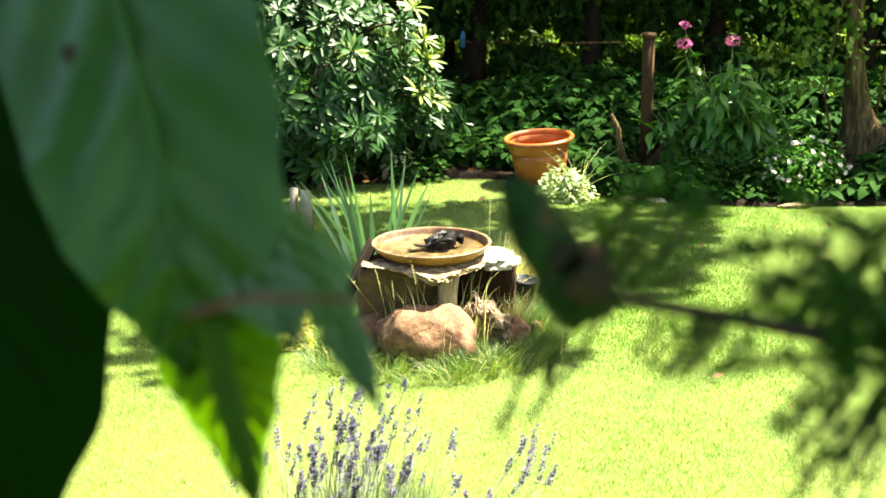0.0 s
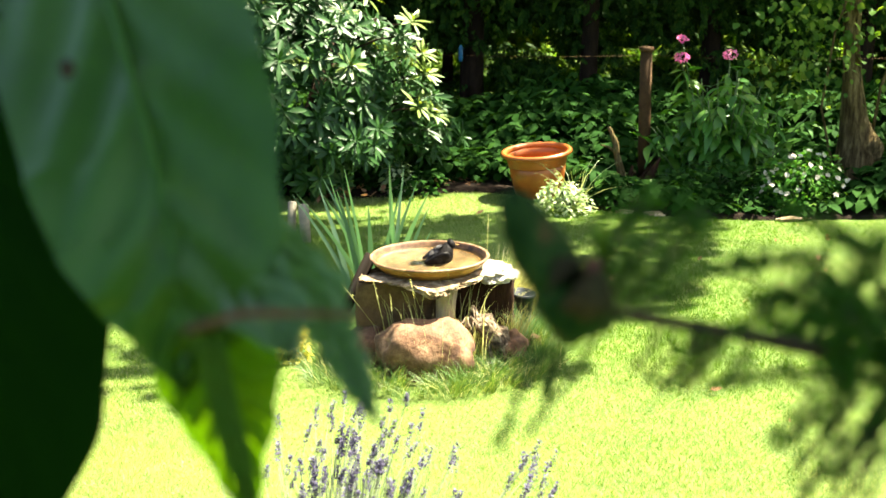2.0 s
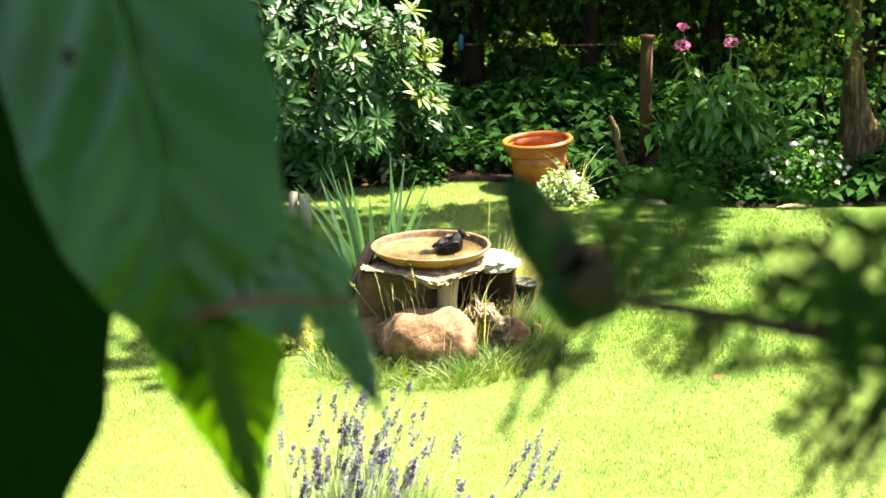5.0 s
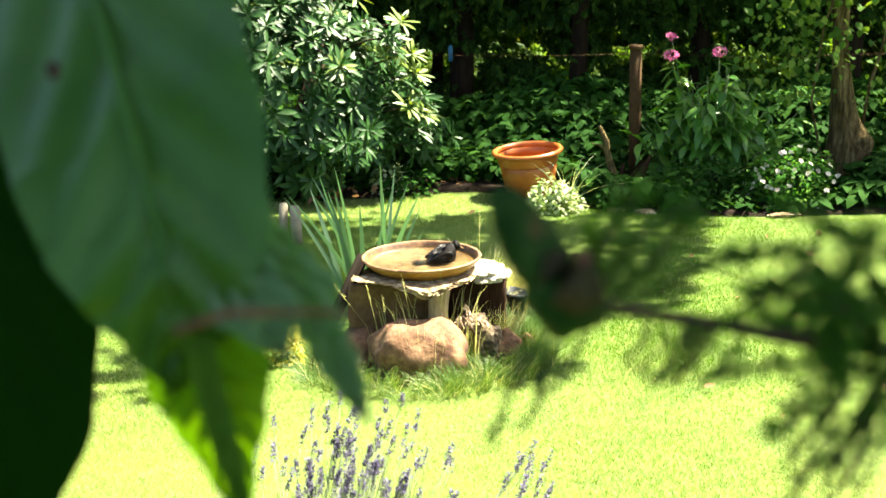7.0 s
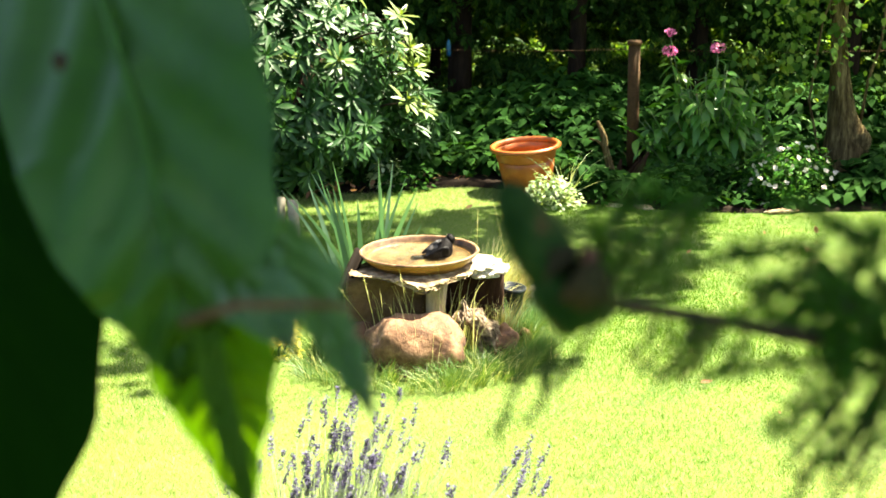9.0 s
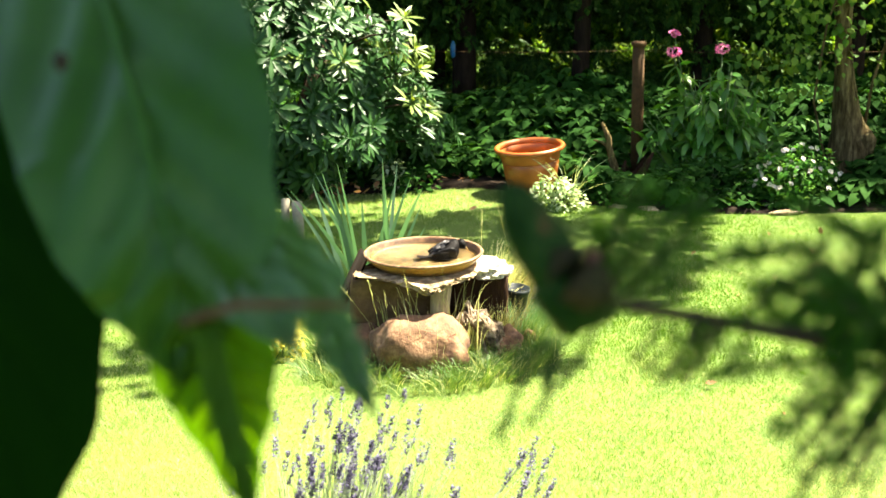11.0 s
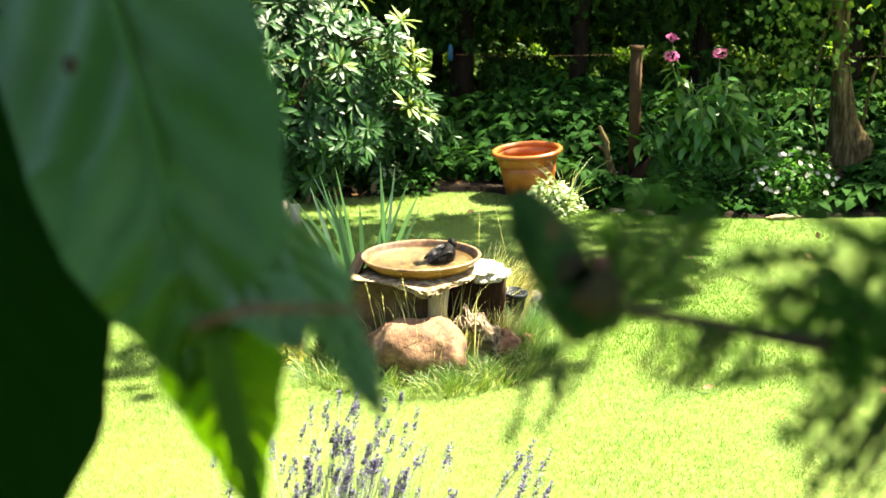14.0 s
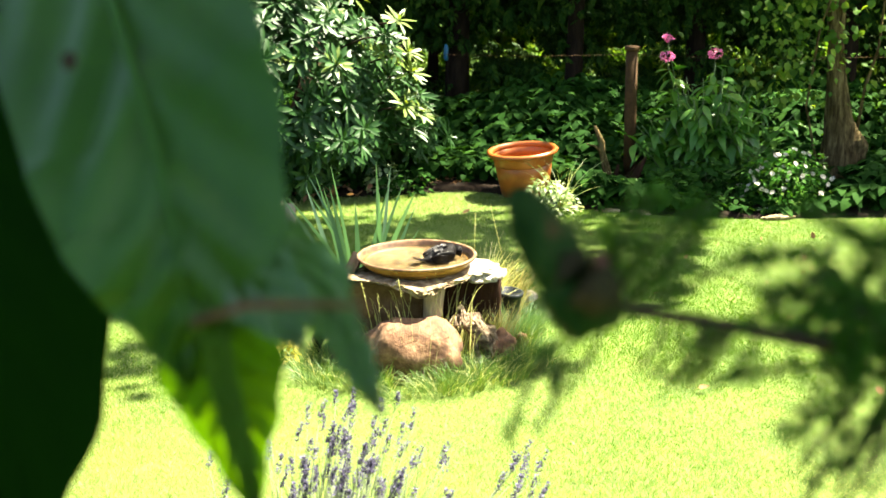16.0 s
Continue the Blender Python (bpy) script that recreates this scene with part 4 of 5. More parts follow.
def make_bed_plants():
    small = leaf(1.0, 0.62, 0.3, 0.12, 3, 0.45)
    bush("shrub_rose", "low bushy plant with small blush-white flowers", "flowering plant", (2.13, 7.42, 0), (0.58, 0.46, 0.36), 1300, small, PHLOX, 0.036, 31, 8, 60, WHITE_PETAL)
    bush("perennial", "low leafy green perennial at the lawn edge", "plant", (1.62, 7.58, 0), (0.62, 0.4, 0.26), 500, small, COVER, 0.065, 32)
    bush("perennial", "low leafy green perennial at the lawn edge", "plant", (2.78, 7.5, 0), (0.4, 0.36, 0.15), 300, small, COVER, 0.06, 33)
    bush("perennial", "low leafy green perennial at the lawn edge", "plant", (1.28, 7.52, 0), (0.32, 0.3, 0.16), 260, small, COVER, 0.055, 36)
    bush("perennial", "low leafy plant under the evergreen shrub", "plant", (-0.14, 7.85, 0), (0.36, 0.3, 0.16), 220, small, COVER, 0.06, 37)
    bush("variegated_plant", "pale green and cream leafy plant before the flower pot", "plant", (0.70, 7.30, 0), (0.34, 0.26, 0.21), 760, leaf(1.0, 0.5, 0.3, 0.1, 3, 0.45), PALE_LEAF, 0.036, 34)
    tuft("sedge", "arching pale sedge blades behind the leafy plant", "grass", (0.79, 7.40, 0), 22, 0.46, 0.40, 0.03, PALE_LEAF, (0.004, 0.007), 61)
    for i, (x, y, w, h) in enumerate(((1.02, 7.50, 0.30, 0.16), (1.45, 7.45, 0.40, 0.22), (1.85, 7.44, 0.40, 0.17), (1.98, 7.60, 0.4, 0.24), (2.66, 7.34, 0.36, 0.15), (2.95, 7.40, 0.5, 0.2), (3.3, 7.6, 0.6, 0.3), (0.28, 8.15, 0.3, 0.14), (0.04, 8.15, 0.26, 0.13), (-0.35, 8.0, 0.4, 0.2), (-0.85, 7.9, 0.5, 0.22), (-0.6, 8.15, 0.5, 0.26))):
        bush("perennial", "low leafy green perennial at the lawn edge", "plant", (x, y, 0), (w, 0.34, h), 460, small, COVER, 0.052, 200 + i)
    bush("perennial", "small pale-leaved plant in the sun under the evergreen shrub", "plant", (-0.27, 7.90, 0.02), (0.22, 0.2, 0.20), 170, small, PALE_LEAF, 0.05, 39)
    # gnarled stump
    t = thing("gnarled_stump", "gnarled dead shrub stump with broken branches", "stump", (1.13, 7.82, 0))
    r = np.random.default_rng(41)
    part("branch", tube([(0.03, 0, -0.02), (0.0, 0, 0.10), (-0.02, 0.01, 0.17), (-0.05, 0, 0.27), (-0.055, 0, 0.33), (-0.10, 0, 0.43)], (0.034, 0.028, 0.024, 0.020, 0.016, 0.009), 12, True, 0.25, 1), BARK, t)
    part("branch", tube([(-0.05, 0, 0.27), (-0.10, -0.01, 0.31), (-0.15, 0, 0.32)], (0.012, 0.008, 0.004), 8, True, 0.2, 9), BARK, t)
    for i, (x, h) in enumerate(((0.04, 0.19), (0.10, 0.15), (0.17, 0.24), (-0.03, 0.13), (0.13, 0.20))):
        part("branch", tube([(x * 0.5, 0, -0.02), (x, r.uniform(-0.03, 0.03), h * 0.6), (x * 1.3, 0, h)], (0.030, 0.020, 0.006), 12, True, 0.32, i + 2), STUMP, t)


def make_tree():
    t = thing("old_tree", "old leaning tree trunk with light green climbing leaves", "tree", (2.69, 8.25, 0))
    pts = [(0.017, 0, -0.04), (0.017, 0, 0.06), (0.012, 0, 0.18), (0.008, 0, 0.28), (-0.02, 0, 0.40), (-0.05, 0, 0.62), (-0.075, 0, 0.88), (-0.088, 0, 1.1), (-0.112, 0, 1.3), (-0.09, 0.0, 1.8), (0.05, 0.0, 2.6), (0.15, 0, 3.4)]
    part("trunk", tube(pts, (0.135, 0.132, 0.136, 0.118, 0.088, 0.062, 0.050, 0.056, 0.064, 0.065, 0.05, 0.03), 30, True, 0.08, 4), BARK, t, "grey-brown furrowed trunk")
    part("root_burl", moved(stone((0.15, 0.16, 0.22), 13, 0.2, 3), Matrix.Translation((0.085, -0.05, 0.13))), BARK, t)
    part("shoot", tube([(0.10, 0, 0.30), (0.13, 0, 0.60), (0.20, 0, 0.86), (0.22, 0, 1.3)], (0.010, 0.010, 0.009, 0.006), 7), BARK, t)
    r = np.random.default_rng(43)
    limbs = []
    for i in range(22):
        a, h = r.uniform(0, 6.28), r.uniform(1.8, 3.4)
        q = r.uniform(0.3, 1.0) ** 0.5
        e = (1.5 + 2.7 * q * math.cos(a), 1.4 + 2.3 * q * math.sin(a), h + r.uniform(0.5, 1.7))
        part("limb", tube([(0.05, 0, h), (0.5 * e[0], 0.5 * e[1], h + 0.35), e], (0.035, 0.025, 0.008), 7), BARK, t)
        limbs.append(e)
    lv = leaf(0.075, 0.062, 0.25, 0.12, 3, 0.42)
    n = 10000
    u = r.normal(0, 1, (n, 3))
    c = np.array(limbs)[r.integers(0, len(limbs), n)]
    p = c * r.uniform(0.75, 1.1, (n, 1)) + u * np.array([0.55, 0.55, 0.40])
    # a drift of unseen leaves added to shade the back of the lawn
    q = r.uniform(0, 1, 1500)
    extra = np.stack([-0.70 + 2.1 * q, -0.34 - 0.2 * q, 4.9 + 0.2 * q], -1) + r.normal(0, 1, (1500, 3)) * np.array([0.25, 0.22, 0.30])
    p = np.concatenate([p[(p[:, 0] > -1.3) & ((p[:, 0] > 0.0) | (p[:, 1] > 1.1)) & (p[:, 1] > -0.45)], extra])
    p = p[p[:, 2] > 1.5]
    # unseen crown leaves are cut and added to shape the lawn's sun and shade
    foot = p + np.array([2.69, 8.25, 0])
    foot = foot - foot[:, 2:] * np.array([SUN_WAY.x, SUN_WAY.y, SUN_WAY.z]) / SUN_WAY.z
    open_spot = (foot[:, 0] > 0.4) & (foot[:, 0] < 1.75) & (foot[:, 1] < 8.0) & (r.uniform(0, 1, len(p)) < 0.85)
    open_spot |= (foot[:, 0] > 1.9) & (foot[:, 0] < 2.6) & (foot[:, 1] > 7.7) & (foot[:, 1] < 8.1) & (r.uniform(0, 1, len(p)) < 0.6)
    p = p[((foot[:, 1] > 7.20) & ~open_spot) | (foot[:, 0] > 3.0)]
    # leaves set along sun lines from the ground that they must shade
    fx, fy = r.uniform(-2.6, 3.0, 12900), r.uniform(5.30, 8.25, 12900)
    shaded = (fx > -1.5) & (fx < 1.10 + (fy - 5.55) / 3.2) & (fy < np.where(fx > 0.5, 7.40, 7.22 + 0.06 * np.sin(5 * fx)))
    shaded |= (fx > 1.3) & (fy > 7.25) & (fy < 7.75) & (r.uniform(0, 1, 12900) < 0.75)
    shaded |= (fx < -1.25) & (fy > 6.9) & (fy < 7.95) & (r.uniform(0, 1, 12900) < 0.25)
    shaded |= (fx > -0.35) & (fx < 0.45) & (fy > 7.80) & (r.uniform(0, 1, 12900) < 0.5)
    shaded &= (fx - 0.62) ** 2 + (fy - 7.24) ** 2 > 0.07
    holes = np.sin(6.1 * fx + 2.0 * fy) * np.sin(5.3 * fy - 1.4 * fx) * (fx > 0.5)
    shaded &= holes + r.normal(0, 0.5, 12900) > -0.45
    fx, fy = fx[shaded], fy[shaded]
    fz = 4.6 + r.normal(0, 0.16, len(fx))
    over = np.stack([fx + fz * SUN_WAY.x / SUN_WAY.z - 2.69, fy + fz * SUN_WAY.y / SUN_WAY.z - 8.25, fz], -1)
    # small sprays added to throw shade on two patches of grass
    left_shade_spray = np.array([-1.5, -2.46, 4.6]) + r.normal(0, 1, (105, 3)) * np.array([0.20, 0.20, 0.20])
    spray = np.array([0.00, -2.49, 4.6]) + r.normal(0, 1, (90, 3)) * np.array([0.09, 0.06, 0.08])
    # a loose spray added only to shade the flower pot
    twigs = r.uniform(0, 1, 17)
    pot_shade_spray = np.array([0.50, 7.68, 0]) + np.stack([0.24 * np.sqrt(twigs) * np.cos(40 * twigs), 0.24 * np.sqrt(twigs) * np.sin(40 * twigs), np.zeros(17)], -1)
    pot_shade_spray = pot_shade_spray + np.array([4.6 * SUN_WAY.x / SUN_WAY.z - 2.69, 4.6 * SUN_WAY.y / SUN_WAY.z - 8.25, 4.6])
    p = np.concatenate([p, over, left_shade_spray, spray, pot_shade_spray])
    # unseen limbs added to carry the shading leaves
    for x, y in ((0.6, -1.8), (1.4, -1.7), (0.9, -1.1), (1.7, -0.8)):
        part("limb", tube([(0.12, 0, 3.0), (0.4 * x, 0.45 * y, 4.1), (x, y, 4.6)], (0.03, 0.02, 0.006), 7), BARK, t)
    part("limb", tube([(0.12, 0, 3.0), (-0.5, -1.0, 4.0), (-1.5, -2.45, 4.6)], (0.03, 0.02, 0.006), 7), BARK, t)
    part("limb", tube([(0.12, 0, 3.0), (0.2, -0.2, 4.2), (-0.6, -0.4, 4.9)], (0.035, 0.022, 0.008), 7), BARK, t)
    n = len(p)
    put("crown", mesh_np("crown", *scatter(lv, turns(r.uniform(0, 6.28, n), r.normal(-0.3, 0.4, n), r.normal(0, 0.4, n)), p, r.uniform(1.0, 2.0, n)), IVY), t)["kind"] = "stuff"
    # climber about the trunk
    t = thing("climber", "light green climbing plant around the old tree trunk", "climber", (2.78, 8.15, 0))
    n = 1100
    z = 0.50 + 1.10 * r.uniform(0, 1, n) ** 0.8
    x = -0.44 + r.normal(0, 0.19, n) + 0.18 * np.clip(z - 0.7, 0, 1)
    x = np.where(r.uniform(0, 1, n) < 0.25, 0.26 + r.normal(0, 0.09, n), x)
    y = r.normal(0.06, 0.10, n)
    put("foliage", mesh_np("foliage", *scatter(lv, turns(np.pi + r.normal(0, 0.9, n), r.normal(-0.5, 0.4, n), r.normal(0, 0.4, n)), np.stack([x, y, z], -1), r.uniform(0.45, 0.95, n)), IVY), t)
    part("vine", tube([(-0.22, 0.05, 0), (-0.36, 0.0, 0.5), (-0.30, 0.02, 1.0), (-0.05, 0.05, 1.7)], (0.009, 0.008, 0.007, 0.004), 6), BARK, t)


def make_edging():
    r = np.random.default_rng(47)
    x = 0.72
    while x < 2.6:
        w = r.uniform(0.10, 0.24)
        ob = part("edging_stone", stone((w, 0.05, 0.034), int(r.integers(1, 90)), 0.22, 3), SLATE)
        ob.matrix_basis = pose(x + w / 2, lawn_edge(x + w / 2) - 0.005, -0.004, 0, r.normal(0, 4), r.normal(-8, 8))
        tagged(ob, "flat pale stone edging the planting bed", "edging stone", "edging stones")
        x += w + (r.uniform(0.02, 0.06) if x < 1.1 else r.uniform(0.25, 0.7))


def make_litter():
    r = np.random.default_rng(53)
    kinds = [mesh_np("fallen_leaf", *leaf(1.0, 0.7, -0.3, 0.3, 4, 0.45), DEAD_LEAF), mesh_np("fallen_leaf", *leaf(1.0, 0.45, 0.3, 0.4, 4, 0.5), DEAD_LEAF)]
    spots = [(0.977, 4.40, 0.030), (0.86, 5.35, 0.02), (1.02, 5.6, 0.022), (1.55, 5.2, 0.024), (1.62, 4.3, 0.03), (0.55, 6.4, 0.025), (0.20, 7.2, 0.036), (1.9, 6.3, 0.04), (2.05, 6.6, 0.03), (0.80, 5.9, 0.02)]
    spots += [(r.uniform(0.3, 2.2), r.uniform(3.8, 7.0), r.uniform(0.010, 0.022)) for i in range(34)]
    spots += [(-0.55 + r.normal(0, 0.12), 7.70 + r.normal(0, 0.06), r.uniform(0.035, 0.065)) for i in range(26)]
    spots += [(r.uniform(-0.2, 0.42), r.uniform(7.86, 8.12), r.uniform(0.012, 0.035)) for i in range(46)]
    for i, (x, y, q) in enumerate(spots):
        ob = put("fallen_leaf", kinds[i % 2], None, "", Matrix.Translation((x, y, ground_height(x, y) + (0.022 if y < 7.3 else 0.05))) @ pose(0, 0, 0, r.normal(0, 15), r.normal(0, 15), r.uniform(0, 360)) @ Matrix.Scale(q * 1.4, 4))
        tagged(ob, "small dry brown leaf lying in the grass" if y < 7.4 else "dry brown leaf on the soil of the bed", "fallen leaf", "fallen leaves")


def make_sky_block_shrubs():
    """Unseen tall shrubs added behind and beside the camera to block sky light."""
    lv = leaf(1.0, 0.5, 0.3, 0.15, 4, 0.45)
    for i, (x, y, w, h) in enumerate(((-2.2, -1.6, 1.7, 2.3), (-0.9, -1.9, 1.6, 2.1), (0.5, -1.8, 1.7, 2.4), (1.9, -1.6, 1.6, 2.2), (-1.75, -0.2, 1.3, 2.2), (-1.7, 0.9, 1.1, 1.9), (1.9, 0.0, 1.2, 2.2), (1.9, 1.1, 1.0, 1.8))):
        bush("sky_block_shrub", "tall dense dark green shrub, added unseen to block sky light", "shrub", (x, y, 0), (w, 1.3, h), 1300, lv, HEDGE, 0.17, 300 + i, 9)


make_litter()
make_lawn_extras()
make_sky_block_shrubs()
make_edging()
make_terracotta_pot()
make_iron_post()
make_marker_sticks()
make_rhododendron()
make_ground_cover()
make_hedge()
make_phlox()
make_bed_plants()
make_tree()


# ---- lavender ----
def make_lavender():
    t = thing("lavender", "lavender clump with purple flower spikes on thin stems", "lavender", (-0.18, 2.86, 0))
    r = np.random.default_rng(23)
    heads = []
    for i in range(64):
        heads.append((r.normal(-0.045, 0.075), r.normal(0, 0.09), r.uniform(0.29, 0.500)))
    for i in range(60):
        heads.append((r.normal(-0.045, 0.09), r.normal(0, 0.09), r.uniform(0.18, 0.38)))
    for i in range(9):
        heads.append((r.uniform(-0.38, -0.12), r.normal(0, 0.06), r.uniform(0.30, 0.47)))
    for i in range(15):
        heads.append((r.uniform(0.26, 0.45), r.normal(0, 0.06), r.uniform(0.28, 0.46)))
    for i in range(6):
        heads.append((r.uniform(0.14, 0.32), r.normal(0, 0.06), r.uniform(0.24, 0.38)))
    floret = leaf(0.0088, 0.0070, 0.1, 0.3, 2, 0.5)
    for x, y, h in heads:
        lean = r.normal(0.07, 0.05)
        b = (x * 0.55 - 0.05, y * 0.6, 0.0)
        end = (x + lean * 0.3, y, h)
        part("stem", tube([b, ((b[0] + x) / 2, y * 0.8, h * 0.5), end], (0.0014, 0.0013, 0.0011), 5), LAV_STEM, t)
        n = int(r.uniform(36, 84))
        L = r.uniform(0.030, 0.066)
        s = r.uniform(0, 1, n)
        s = np.floor(s * 6) / 6 + r.uniform(0, 0.10, n)
        a = r.uniform(0, 6.28, n)
        rad = 0.0030 * (1.15 - 0.6 * s)
        p = np.stack([end[0] + lean * s * L * 3 + rad * np.cos(a), end[1] + rad * np.sin(a), end[2] + s * L], -1)
        put("flower_spike", mesh_np("flower_spike", *scatter(floret, turns(a - 1.57, r.uniform(0.3, 1.1, n), 0 * a), p, r.uniform(0.65, 1.05, n)), LAVENDER), t)
    n = 900
    a = r.uniform(0, 6.28, n)
    d = 0.14 * np.sqrt(r.uniform(0, 1, n))
    base = np.stack([d * np.cos(a), d * np.sin(a), np.zeros(n)], -1)
    sp = 0.10 * r.uniform(0, 1, n)
    v, f = blades(base, r.uniform(0.18, 0.40, n), np.stack([sp * np.cos(a), sp * np.sin(a)], -1), r.uniform(0.003, 0.005, n), 3, 0.3, 77)
    put("leaf_clump", mesh_np("leaf_clump", v, f, LAV_STEM), t, "grey-green narrow leaves")
    return t


lavender = make_lavender()


# ---- near the camera: shrub leaves and a budded twig ----
F0, EYE_Z, PITCH = 784 / math.tan(radians(19)), 1.66, radians(-14.95)


def near(u, v, d):
    """A place d metres out before the eye, u to the right and v down in small steps of angle."""
    a, b = (u - 784) / F0, (441 - v) / F0
    return Vector((a * d, (math.cos(PITCH) - b * math.sin(PITCH)) * d, EYE_Z + (math.sin(PITCH) + b * math.cos(PITCH)) * d))


def broad_leaf(spine, widths, depth, curl=0.12, teeth=0.0, n=26, m=8, fold=0.10, veins=0.0050, scale_by_depth=False):
    """A big leaf blade along a spine of places, with its half widths, pleated along side veins."""
    pts = [near(*p, d) for p, d in zip(spine, depth)]
    vs, fs = [], []
    cols = 2 * m + 1
    back = Vector((0, -1, 0.25)).normalized()
    for i in range(n + 1):
        s = i / n
        q = s * (len(pts) - 1)
        j = min(int(q), len(pts) - 2)
        e = q - j
        p0, p1 = pts[max(j - 1, 0)], pts[j]
        p2, p3 = pts[j + 1], pts[min(j + 2, len(pts) - 1)]
        p = 0.5 * ((2 * p1) + (p2 - p0) * e + (2 * p0 - 5 * p1 + 4 * p2 - p3) * e * e + (3 * p1 - p0 - 3 * p2 + p3) * e ** 3)
        d = (p2 - p1).normalized()
        side = d.cross(back).normalized()
        nrm = side.cross(d).normalized()
        w1 = widths[j] + (widths[j + 1] - widths[j]) * (e * e * (3 - 2 * e) if j else math.sin(e * 1.57))
        dd = depth[j] + (depth[j + 1] - depth[j]) * e if scale_by_depth else 0.6
        w = w1 * 0.00044 * dd * (1 + teeth * (0.5 - (s * 12) % 1))
        for c in range(-m, m + 1):
            k = c / m
            rise = fold * w * abs(k) - curl * w * k * k + veins * math.sin(2 * math.pi * (s * 6.5 - abs(k) * 1.7)) * (1 - abs(k) ** 4) + 0.0012 * (1 - min(1, abs(k) * m))
            vs.append(p + side * (w * k) - nrm * rise)
    for i in range(n):
        for c in range(cols - 1):
            a = i * cols + c
            fs.append((a, a + 1, a + cols + 1, a + cols))
    return np.array([tuple(v) for v in vs]), np.array(fs)


def make_near_shrub():
    t = thing("near_shrub", "shrub branch with large drooping dark green leaves", "shrub")
    def blade(spine, widths, depth, mat=NEAR_LEAF, label="", **kw):
        return put("leaf", mesh_np("leaf", *broad_leaf(spine, widths, depth, **kw), mat), t, label)
    # large central leaf
    big = blade([(130, -220), (205, 0), (262, 200), (302, 385), (320, 510), (328, 595), (334, 668)], [200, 238, 235, 206, 150, 78, 4], [0.80, 0.710, 0.645, 0.622, 0.624, 0.634, 0.645], n=34, scale_by_depth=True)
    part("midrib", tube([near(*p, d) for p, d in (((130, -220), 0.794), ((205, 0), 0.704), ((262, 200), 0.639), ((302, 385), 0.616), ((320, 510), 0.616), ((328, 595), 0.628))], (0.0034, 0.0030, 0.0026, 0.002, 0.0014, 0.0006), 8), VEIN, big, "pale green midrib")
    # dark leaf behind it, its shade put into the leaf colour
    blade([(-160, 0), (-60, 260), (-10, 480), (10, 680), (0, 900), (-10, 1100)], [120, 190, 208, 180, 106, 50], [0.75, 0.74, 0.73, 0.74, 0.76, 0.78], SHADED_NEAR_LEAF, "shaded leaf, its shade painted in deep green", scale_by_depth=True)
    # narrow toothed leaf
    blade([(415, 220), (452, 370), (558, 500), (618, 610), (673, 728)], [30, 58, 62, 37, 3], [0.665, 0.655, 0.640, 0.622, 0.605], SHEEN_NEAR_LEAF, "toothed leaf, its lit sheen put in paler green", teeth=0.5)
    # this blade's sheen is painted with the same lit leaf colour
    blade([(300, 360), (415, 450), (490, 530), (530, 610)], [80, 105, 62, 5], [0.650, 0.632, 0.612, 0.592], SHEEN_NEAR_LEAF)
    # thin leaf that hangs low and lets light through
    blade([(380, 560), (385, 655), (408, 735), (428, 815), (458, 900)], [90, 122, 92, 48, 4], [0.625, 0.640, 0.656, 0.672, 0.688], NEAR_LEAF_LIT, "thin yellow-green leaf with light through it", fold=0.4)
    blade([(378, 570), (392, 660), (421, 771), (460, 905)], [22, 28, 27, 5], [0.612, 0.628, 0.646, 0.672], veins=0.002)
    bm = bmesh.new()
    bmesh.ops.create_icosphere(bm, subdivisions=2, radius=1)
    part("leaf_spot", moved(bm, Matrix.Translation(near(122, 95, 0.640)) @ Matrix.Diagonal((0.0042, 0.0008, 0.005, 1))), BROWN_STEM, big, "brown blemish on the leaf")
    part("stem", tube([near(*p, 0.545) for p in ((330, 560), (430, 528), (560, 528), (700, 534))], (0.0022, 0.002, 0.0016, 0.0010), 7), RED_STEM, t, "reddish-brown stem")
    part("stem", tube([near(250, 560, 0.70), near(120, 200, 0.76), near(-200, -100, 0.86), (-0.42, 0.55, 1.5), (-0.50, 0.45, 0.8), (-0.50, 0.45, -0.02)], (0.0022, 0.004, 0.006, 0.009, 0.012, 0.016), 8), BROWN_STEM, t)
    # unseen stem added under the shading leaves
    part("stem", tube([(-0.42, 0.55, 1.5), (-0.32, 0.62, 1.95), (-0.05, 0.66, 2.12), (0.25, 0.68, 2.2)], (0.008, 0.007, 0.006, 0.003), 8), BROWN_STEM, t)
    # unseen leaves added above to keep the sun off the near leaves
    r = np.random.default_rng(71)
    n = 800
    p = np.stack([r.uniform(-0.45, 1.0, n), r.uniform(0.52, 1.30, n), r.uniform(1.90, 2.7, n)], -1)
    # an open line towards the sun above the thin leaf
    rel = p - np.array(near(450, 760, 0.66))
    way = np.array(SUN_WAY)
    off = np.linalg.norm(rel - (rel @ way)[:, None] * way, axis=1)
    p = p[off > 0.075]
    n = len(p)
    put("upper_foliage", mesh_np("upper_foliage", *scatter(leaf(1.0, 0.54, 0.35, 0.15, 6, 0.42), turns(r.uniform(0, 6.28, n), r.normal(-0.4, 0.35, n), r.normal(0, 0.35, n)), p, r.uniform(0.10, 0.19, n)), NEAR_LEAF), t)["kind"] = "stuff"
    return t


